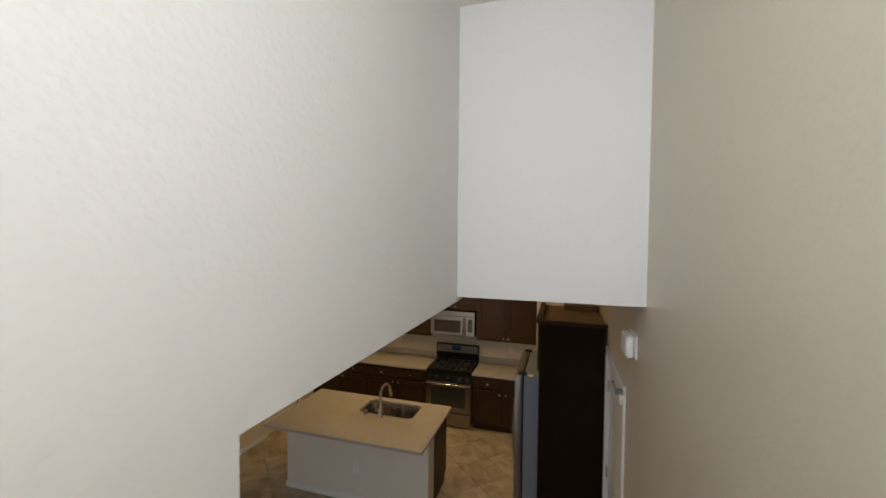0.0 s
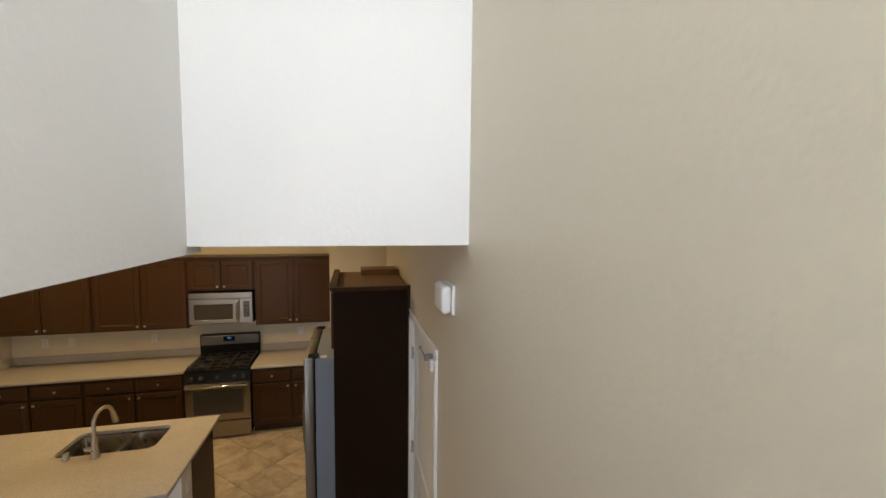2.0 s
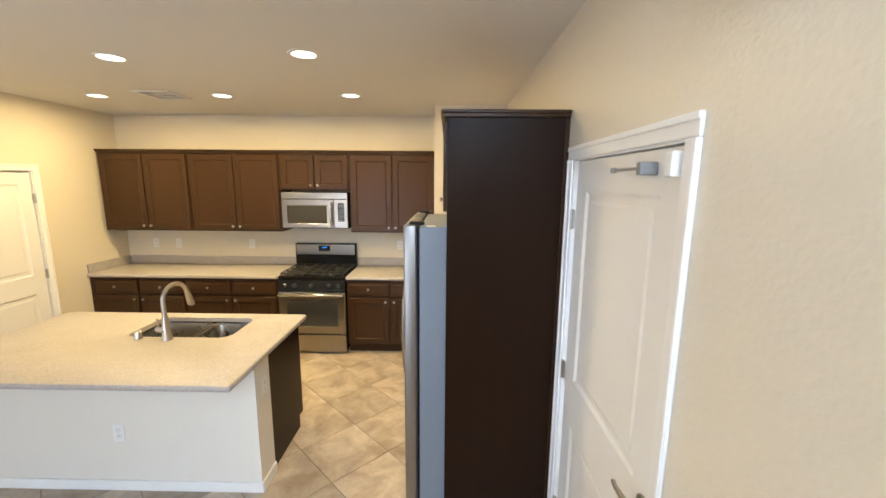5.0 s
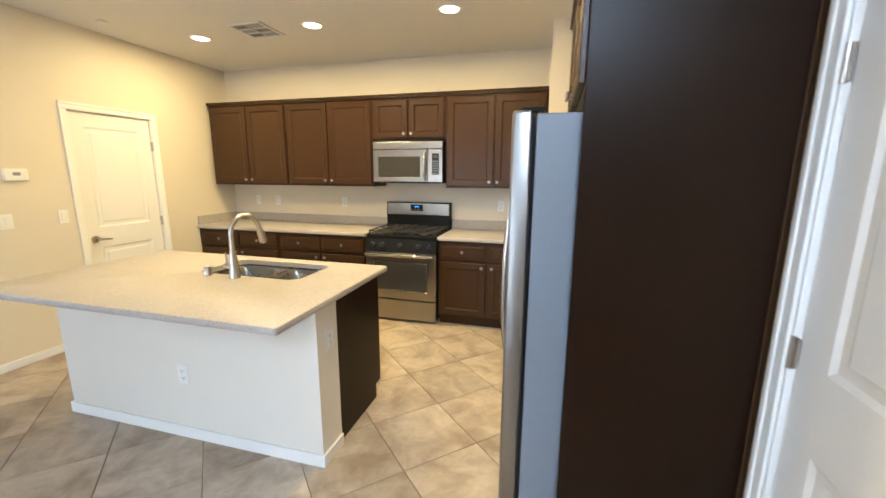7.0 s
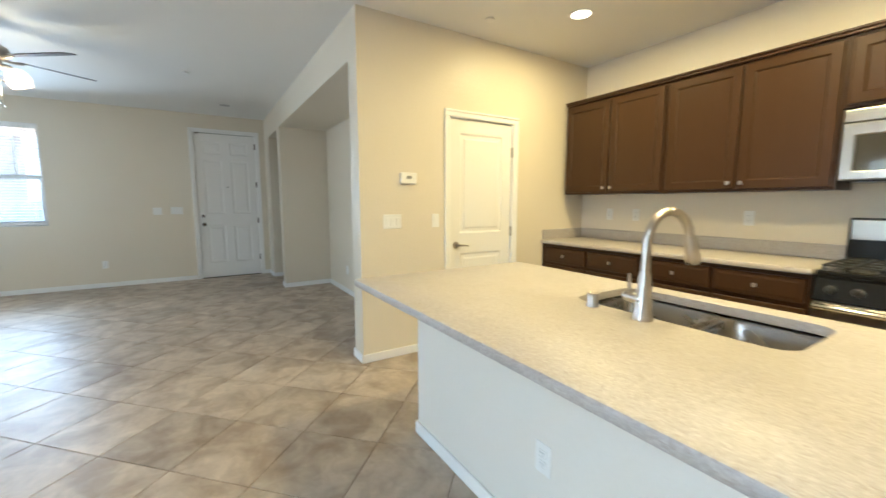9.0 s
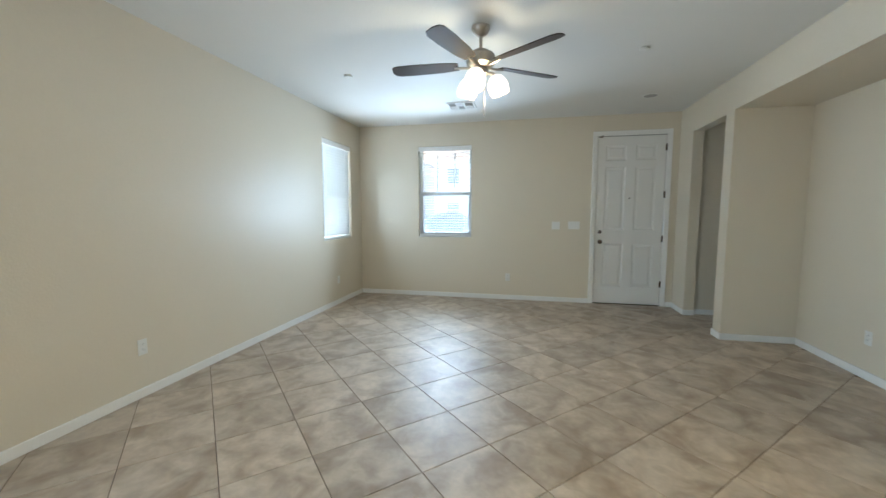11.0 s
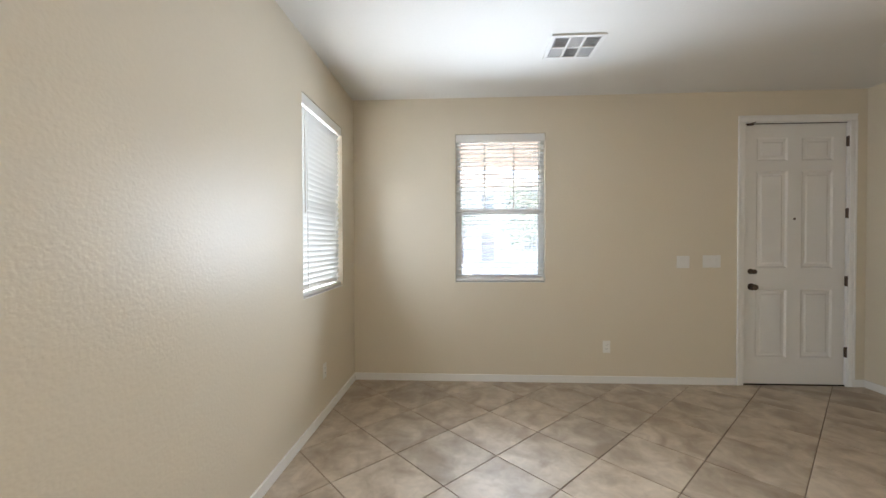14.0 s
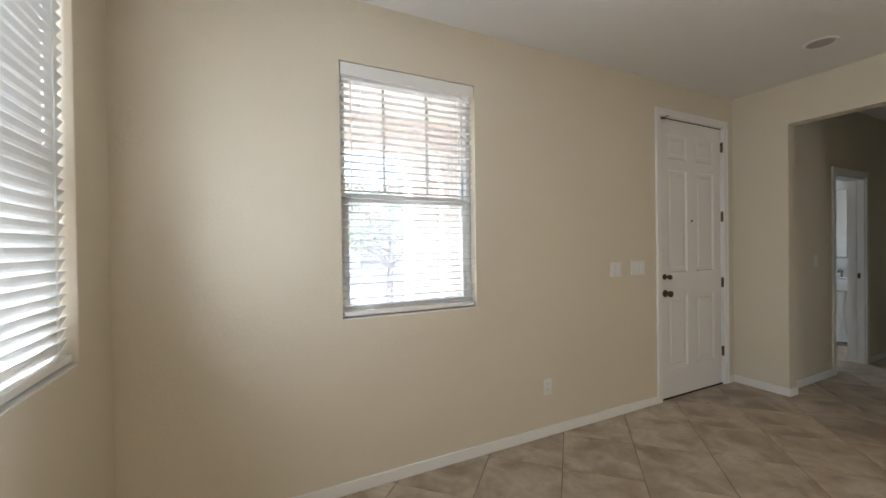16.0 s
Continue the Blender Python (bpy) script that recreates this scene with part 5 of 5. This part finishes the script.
def build_fan():
    f = thing("ceiling_fan", pose(FAN[0], FAN[1], CEIL), "brushed nickel ceiling fan with dark blades and lit glass shades", "ceiling fan")
    part("canopy", lathe(bmesh.new(), [(0.07, -0.0005), (0.07, -0.02), (0.055, -0.05), (0.025, -0.07), (0.014, -0.075)], seg=28), NICKEL, f, smooth=True)
    part("downrod", rod(bmesh.new(), (0, 0, -0.07), (0, 0, -0.17), 0.0125), NICKEL, f, smooth=True)
    part("motor_housing", lathe(bmesh.new(), [(0.03, -0.165), (0.06, -0.175), (0.105, -0.205), (0.115, -0.24), (0.105, -0.275), (0.07, -0.295), (0.06, -0.30)], seg=32), NICKEL, f, smooth=True)
    for k in range(5):
        m = pose(0, 0, -0.285, 0, 0, 72 * k + 54)
        bm = bmesh.new()
        tube(bm, [m @ Vector(p) for p in ((0.06, 0, 0), (0.11, 0, -0.008), (0.15, 0.0, -0.004), (0.20, 0, 0))], [0.012, 0.010, 0.010, 0.008], 8)
        iron = part("blade_iron", bm, NICKEL, f, smooth=True)
        bm = bmesh.new()
        top, bot = [], []
        outline = [(0.17, -0.045), (0.30, -0.062), (0.52, -0.069), (0.65, -0.066), (0.688, -0.048), (0.70, 0.0), (0.688, 0.048), (0.65, 0.066), (0.52, 0.069), (0.30, 0.062), (0.17, 0.045)]
        mm = m @ pose(0, 0, 0.008, 12, 0, 0)
        top = [bm.verts.new(mm @ Vector((x, y, 0.004))) for x, y in outline]
        bot = [bm.verts.new(mm @ Vector((x, y, -0.003))) for x, y in outline]
        bm.faces.new(top)
        bm.faces.new(bot[::-1])
        bridge(bm, bot, top)
        part("blade", bm, BLADE, f, "dark walnut blade")
    part("light_fitter", lathe(bmesh.new(), [(0.05, -0.30), (0.062, -0.31), (0.062, -0.345), (0.04, -0.365), (0.012, -0.375), (0.004, -0.385)], seg=28), NICKEL, f, smooth=True)
    for k in range(3):
        m = pose(0, 0, -0.335, 0, 0, 120 * k - 8)
        bm = tube(bmesh.new(), [m @ Vector(p) for p in ((0.05, 0, 0), (0.085, 0, 0.004), (0.105, 0, -0.012))], [0.012, 0.012, 0.02], 10)
        arm = part("lamp_arm", bm, NICKEL, f, smooth=True)
        mm = m @ Matrix.Translation((0.112, 0, -0.012)) @ pose(0, 0, 0, 0, 180 - 20, 0)
        bm = lathe(bmesh.new(), [(0.024, 0.0), (0.048, 0.014), (0.068, 0.044), (0.078, 0.082), (0.077, 0.115), (0.066, 0.148)], mm, 22, caps=False)
        part("shade", bm, BULB_GLOW, arm, "glowing frosted glass shade", True)
    for dx, n in ((0.02, 0.255), (-0.025, 0.27)):
        bm = rod(bmesh.new(), (dx, 0.03, -0.36), (dx, 0.03, -0.36 - n), 0.0016, seg=6)
        lathe(bm, [(0.004, -0.36 - n - 0.03), (0.007, -0.36 - n - 0.022), (0.005, -0.36 - n)], Matrix.Translation((dx, 0.03, 0)), 10)
        part("pull_chain", bm, NICKEL, f, smooth=True)


build_fan()

# ---- bathroom seen through the hall ----
ps = thing("pedestal_sink", pose(-9.33, 6.955, 0, 0, 0, 0), "white ceramic pedestal sink in the bathroom", "sink")
CERAMIC = material("white_ceramic", (0.82, 0.83, 0.82), 0.12, second=(0.80, 0.81, 0.80), scale=4, coat=0.4)
part("pedestal", lathe(bmesh.new(), [(0.13, 0), (0.12, 0.04), (0.085, 0.2), (0.075, 0.45), (0.10, 0.68)], seg=24), CERAMIC, ps, smooth=True)
bm = slab_top(-0.3, -0.24, 0.3, 0.24, 0.70, 0.86, 0.1, 0.03, (-0.2, -0.16, 0.2, 0.12))
part("basin", bm, CERAMIC, ps, smooth=True)
bm = rod(bmesh.new(), (0, 0.17, 0.86), (0, 0.17, 0.95), 0.016)
tube(bm, [(0, 0.17, 0.94), (0, 0.12, 0.96), (0, 0.06, 0.93)], 0.012)
part("tap", bm, CHROME, ps, smooth=True)

MIRROR = material("mirror_glass", (0.9, 0.91, 0.9), 0.02, 1.0, second=(0.88, 0.89, 0.88), rough_var=0.0)
mi = thing("bathroom_mirror", pose(-9.33, 7.2, 1.12), "frameless wall mirror above the pedestal sink", "mirror")
part("glass", boxes((-0.38, -0.008, 0.012, 0.38, -0.002, 0.95), bevel=0.002), MIRROR, mi)
part("lower_channel", boxes((-0.38, -0.014, 0, 0.38, -0.0005, 0.0115), bevel=0.002), CHROME, mi)

# ---- patio door and bathroom window ----
pd = thing("door_5", pose(PD[0], YS, 0), "white sliding glass patio door", "patio door", kind="structure")
PW, PH = PD[1] - PD[0], PD[2]
part("door_frame", boxes((0, -0.13, 0, 0.05, -0.05, PH), (PW - 0.05, -0.13, 0, PW, -0.05, PH), (0.05, -0.13, PH - 0.05, PW - 0.05, -0.05, PH), (0.05, -0.13, 0, PW - 0.05, -0.05, 0.04),
                         (PW / 2 - 0.04, -0.13, 0.04, PW / 2 + 0.04, -0.05, PH - 0.05), bevel=0.003), VINYL, pd)
for a, b in ((0.05, PW / 2 - 0.04), (PW / 2 + 0.04, PW - 0.05)):
    p = part("pane", boxes((a, -0.095, 0.04, b, -0.09, PH - 0.05)), GLASS, pd)
    p.visible_shadow = False
bw = thing("window_4", pose(-11.1, 5.5, 1.2, 0, 0, 90), "small frosted bathroom window", "window", kind="structure")
part("window_frame", boxes((0, 0.03, 0, 0.04, 0.09, 1.0), (0.76, 0.03, 0, 0.8, 0.09, 1.0), (0.04, 0.03, 0, 0.76, 0.09, 0.04), (0.04, 0.03, 0.96, 0.76, 0.09, 1.0), bevel=0.003), VINYL, bw)
p = part("pane", boxes((0.04, 0.055, 0.04, 0.76, 0.06, 0.96)), GLASS, bw)
p.visible_shadow = False

# ---- outside ----
STUCCO = material("tan_stucco", (0.50, 0.42, 0.34), 0.9, second=(0.45, 0.37, 0.30), scale=1.5, fine=90, bump=0.4, bump_scale=60)
STUCCO_PALE = material("pale_stucco", (0.70, 0.65, 0.58), 0.9, second=(0.64, 0.59, 0.52), scale=1.5, fine=90, bump=0.4, bump_scale=60)
PINK_STUCCO = material("rose_stucco", (0.52, 0.38, 0.31), 0.9, second=(0.47, 0.34, 0.28), scale=1.5, fine=90, bump=0.4, bump_scale=60)
ROOF = material("clay_roof_tile", (0.32, 0.20, 0.14), 0.85, second=(0.22, 0.14, 0.10), scale=4, fine=40, bump=0.6, bump_scale=12, dist=0.03)
GRAVEL = material("desert_gravel", (0.52, 0.44, 0.36), 0.95, second=(0.36, 0.29, 0.23), scale=8, fine=120, bump=0.6, bump_scale=90, dist=0.02)
ASPHALT = material("asphalt", (0.055, 0.053, 0.05), 0.9, second=(0.04, 0.039, 0.037), scale=3, fine=150, bump=0.4, bump_scale=160)
CONCRETE = material("concrete", (0.48, 0.46, 0.42), 0.85, second=(0.40, 0.38, 0.35), scale=2, fine=80, bump=0.3, bump_scale=90)
LEAF = material("green_leaves", (0.10, 0.15, 0.04), 0.6, second=(0.065, 0.105, 0.028), scale=3, fine=30)
BARK = material("bark", (0.13, 0.095, 0.07), 0.9, second=(0.08, 0.06, 0.045), scale=12, bump=0.6, bump_scale=40)
FAR_GLASS = material("house_window_glass", (0.05, 0.07, 0.09), 0.08, second=(0.06, 0.08, 0.10), scale=1)
CAR_PAINT = material("dark_blue_car_paint", (0.02, 0.03, 0.05), 0.2, second=(0.018, 0.027, 0.045), scale=4, coat=0.6)
RUBBER = material("tyre_rubber", (0.02, 0.02, 0.02), 0.8, scale=20)


def holed_ground():
    """One sheet of ground to the horizon, open under the house."""
    bm = bmesh.new()
    xs, ys = [-600, -11.0, XR + 0.5, 600], [-600, YS - 0.1, 7.0, 600]
    v = [[bm.verts.new((x, y, -0.14)) for y in ys] for x in xs]
    for i in range(3):
        for j in range(3):
            if (i, j) != (1, 1):
                bm.faces.new((v[i][j], v[i + 1][j], v[i + 1][j + 1], v[i][j + 1]))
    return bm


tagged(link("ground", holed_ground(), GRAVEL), "tan desert gravel yard", "ground", kind="structure")
structure("porch_slab", [(-11.3, -1.0, -0.136, XF - T, YN, -0.02)], CONCRETE, "pale concrete porch slab", "porch")
structure("road", [(-27, -120, -0.138, -19.2, 120, -0.10)], ASPHALT, "grey asphalt street", "road")
structure("pavement", [(-18.9, -120, -0.138, -17.2, 120, 0.03), (-29.2, -120, -0.138, -27.4, 120, 0.03)], CONCRETE, "pale concrete sidewalks along the street", "pavement")
structure("kerb", [(-19.2, -120, -0.138, -18.9, 120, 0.02), (-27.4, -120, -0.138, -27.1, 120, 0.02)], CONCRETE, "concrete kerbs", "kerb")
structure("driveway", [(-17.2, 2.4, -0.138, -11.4, 8.4, -0.09)], CONCRETE, "pale concrete driveway", "driveway")

# added out of view: a flat slab that stops sun entering the patio door
structure("patio_sun_blocker", [(-4.6, -4.2, 2.5, 0.6, YS - T - 0.002, 2.62), (-4.6, -4.2, 0, -4.45, -4.05, 2.5), (0.45, -4.2, 0, 0.6, -4.05, 2.5)], STUCCO_PALE, "unseen flat cover on two posts, added to keep sun out of the patio door", "patio")
porch = thing("porch_roof", pose(0, 0, 0), "rose stucco porch roof on a pale square column", "porch")
part("beam", boxes((-11.4, -1.2, 2.47, -11.05, 4.2, 3.0), bevel=0.01), PINK_STUCCO, porch)
part("soffit", boxes((-11.05, -1.2, 2.82, XF - T - 0.002, 4.2, 2.95)), STUCCO_PALE, porch)
col = part("column", boxes((-11.38, 1.42, -0.02, -11.07, 1.74, 2.47), bevel=0.01), STUCCO_PALE, porch)
part("column_base", boxes((-11.43, 1.37, -0.02, -11.02, 1.79, 0.62), bevel=0.012), STUCCO_PALE, porch)
part("side_wall", boxes((-11.38, 1.9, -0.02, -11.1, 4.2, 2.47)), STUCCO, porch)


def far_house(name, x, y, w, d, h, label, mat, storeys=2):
    """A stucco house across the street; its front faces +x."""
    ho = thing(name, pose(x, y, -0.14), label, "house", "houses across the street")
    part("wall", boxes((-d, -w / 2, 0, 0, w / 2, h)), mat, ho)
    bm = bmesh.new()
    e, r = 0.5, 1.7
    b = [bm.verts.new(p) for p in ((e, -w / 2 - e, h), (e, w / 2 + e, h), (-d - e, w / 2 + e, h), (-d - e, -w / 2 - e, h))]
    t = [bm.verts.new(p) for p in ((-d * 0.35, -w / 2 + d * 0.4, h + r), (-d * 0.35, w / 2 - d * 0.4, h + r), (-d * 0.65, w / 2 - d * 0.4, h + r), (-d * 0.65, -w / 2 + d * 0.4, h + r))]
    bm.faces.new(b[::-1])
    bm.faces.new(t)
    bridge(bm, b, t)
    part("roof", bm, ROOF, ho)
    for s in range(storeys):
        z = 1.0 + 2.9 * s
        n = max(2, int(w // 2.8))
        for k in range(n):
            yy = -w / 2 + w * (k + 0.5) / n
            if s == 0 and k == n // 2:
                door = part("door", boxes((0.001, yy - 0.5, 0.1, 0.06, yy + 0.5, 2.3), bevel=0.01), BARK, ho)
                part("door_surround", boxes((0.001, yy - 0.75, 0.05, 0.12, yy - 0.52, 2.4), (0.001, yy + 0.52, 0.05, 0.12, yy + 0.75, 2.4), (0.001, yy - 0.75, 2.4, 0.12, yy + 0.75, 2.7)), STUCCO_PALE, ho)
                continue
            win = part("window", boxes((0.001, yy - 0.62, z - 0.12, 0.07, yy - 0.5, z + 1.42), (0.001, yy + 0.5, z - 0.12, 0.07, yy + 0.62, z + 1.42), (0.001, yy - 0.5, z - 0.12, 0.07, yy + 0.5, z), (0.001, yy - 0.5, z + 1.3, 0.07, yy + 0.5, z + 1.42)), VINYL, ho)
            part("pane", boxes((0.002, yy - 0.5, z, 0.03, yy + 0.5, z + 1.3)), FAR_GLASS, win)
            part("window_bar", boxes((0.03, yy - 0.5, z + 0.62, 0.045, yy + 0.5, z + 0.68)), VINYL, win)


far_house("house", -35, -13.5, 12, 10, 5.9, "two-storey tan stucco house with a clay tile roof", STUCCO)
far_house("house", -35.5, 0.5, 13, 10, 5.8, "two-storey pale stucco house across the street", STUCCO_PALE)
far_house("house", -35, 15, 12, 10, 5.9, "two-storey tan stucco house beyond the street trees", STUCCO)
far_house("house", -35.5, 29, 12, 10, 5.8, "two-storey pale stucco house down the street", STUCCO_PALE)


def tree(x, y, h, crown, label, seed):
    rnd = random.Random(seed)
    t = thing("tree", pose(x, y, -0.14), label, "tree", "street trees")
    bm = tube(bmesh.new(), [(0, 0, 0), (0.04, 0.02, h * 0.2), (0.0, 0.08, h * 0.42), (0.05, 0.05, h * 0.7)], [0.11, 0.09, 0.07, 0.03], 10)
    ends = []
    for k in range(9):
        a, z = rnd.uniform(0, 6.28), h * rnd.uniform(0.32, 0.6)
        r = crown * rnd.uniform(0.45, 0.85)
        e = Vector((r * math.cos(a), r * math.sin(a), z + h * rnd.uniform(0.12, 0.32)))
        tube(bm, [(0.02, 0.05, z), (e.x * 0.5, e.y * 0.5, z + (e.z - z) * 0.6), e], [0.035, 0.022, 0.008], 6)
        ends.append(e)
    part("trunk", bm, BARK, t)
    verts, faces = [], []
    centres = [(e, crown * 0.42) for e in ends] + [(Vector((0, 0, h * 0.82)), crown * 0.5)]
    for c, r in centres:
        for _ in range(330):
            p = c + Vector((rnd.gauss(0, 0.5), rnd.gauss(0, 0.5), rnd.gauss(0, 0.42))) * r
            a = Vector((rnd.uniform(-1, 1), rnd.uniform(-1, 1), rnd.uniform(-0.6, 0.6))).normalized()
            b = a.orthogonal().normalized()
            s = rnd.uniform(0.035, 0.075)
            n = len(verts)
            verts += [p - a * s, p + b * s * 0.45, p + a * s, p - b * s * 0.45]
            faces.append((n, n + 1, n + 2, n + 3))
    me = bpy.data.meshes.new("crown")
    me.from_pydata([tuple(v) for v in verts], [], faces)
    me.materials.append(LEAF)
    ob = new("crown", me)
    ob.parent = t


tree(-15.6, 2.6, 3.0, 1.2, "leafy green young tree in the front yard", 3)
tree(-22.0, -0.6 - 7, 5.0, 1.7, "green street tree by the far sidewalk", 5)
tree(-30.5, 0.2, 4.8, 1.6, "green street tree before the pale house", 7)
tree(-30.0, 9.5, 5.2, 1.8, "green street tree with a loose crown", 9)


def shrub(x, y, r, seed):
    rnd = random.Random(seed)
    t = thing("shrub", pose(x, y, -0.14), "low green desert shrub in the gravel", "shrub", "yard shrubs")
    verts, faces = [], []
    for _ in range(420):
        a, u = rnd.uniform(0, 6.28), rnd.uniform(0, 1) ** 0.5
        p = Vector((r * u * math.cos(a), r * u * math.sin(a), r * 1.1 * rnd.uniform(0.05, 1) * (1.1 - u * 0.7)))
        d = Vector((rnd.uniform(-1, 1), rnd.uniform(-1, 1), rnd.uniform(0, 1))).normalized()
        b = d.orthogonal().normalized()
        n = len(verts)
        verts += [p, p + b * 0.02 + d * 0.05, p + d * 0.11, p - b * 0.02 + d * 0.05]
        faces.append((n, n + 1, n + 2, n + 3))
    me = bpy.data.meshes.new("foliage")
    me.from_pydata([tuple(v) for v in verts], [], faces)
    me.materials.append(LEAF)
    ob = new("foliage", me)
    ob.parent = t
    part("stems", rod(bmesh.new(), (0, 0, 0), (0.02, 0.01, r * 0.7), 0.03, 0.01), BARK, t)


for k, (x, y, r) in enumerate(((-13.6, 0.2, 0.4), (-14.6, -0.9, 0.45), (-16.2, 0.7, 0.5), (-15.2, 1.5, 0.35), (-13.2, -1.6, 0.4), (-16.4, -2.4, 0.5))):
    shrub(x, y, r, 20 + k)


def car(x, y, turn, label):
    c = thing("car", pose(x, y, -0.09, 0, 0, turn), label, "car")
    sect = [(-2.25, 0.35), (-2.28, 0.62), (-2.1, 0.82), (-1.2, 0.95), (-0.55, 1.36), (0.2, 1.45), (1.1, 1.38), (1.75, 1.02), (2.2, 0.95), (2.28, 0.6), (2.2, 0.32)]
    bm = bmesh.new()
    rings = []
    for yy, sc in ((-0.86, 0.94), (-0.8, 1.0), (0.8, 1.0), (0.86, 0.94)):
        rings.append([bm.verts.new((px, yy * (1 if pz < 1 else 0.82), 0.32 + (pz - 0.32) * sc)) for px, pz in sect])
    for a, b in zip(rings, rings[1:]):
        bridge(bm, a, b)
    bm.faces.new(rings[0][::-1])
    bm.faces.new(rings[-1])
    body = part("body", bm, CAR_PAINT, c, smooth=True)
    for yy in (-0.80, 0.80):
        part("side_window", boxes((-0.75, yy - 0.06, 1.0, 1.25, yy + 0.06, 1.3), bevel=0.04), FAR_GLASS, body)
    for px in (-1.4, 1.4):
        for yy in (-0.78, 0.78):
            m = Matrix.Translation((px, yy, 0.32)) @ pose(0, 0, 0, 90)
            wheel = part("wheel", lathe(bmesh.new(), [(0.2, -0.1), (0.31, -0.1), (0.32, -0.06), (0.32, 0.06), (0.31, 0.1), (0.2, 0.1)], m, 20), RUBBER, c, smooth=True)
            part("rim", lathe(bmesh.new(), [(0.205, -0.104), (0.19, -0.09), (0.05, -0.106), (0.05, 0.106), (0.19, 0.09), (0.205, 0.104)], m, 14), NICKEL, wheel)


car(-14.6, 4.6, 8, "dark blue parked car on the driveway")
car(-26.0, -3.0, 90, "dark parked car at the far kerb")

lay_tiles()
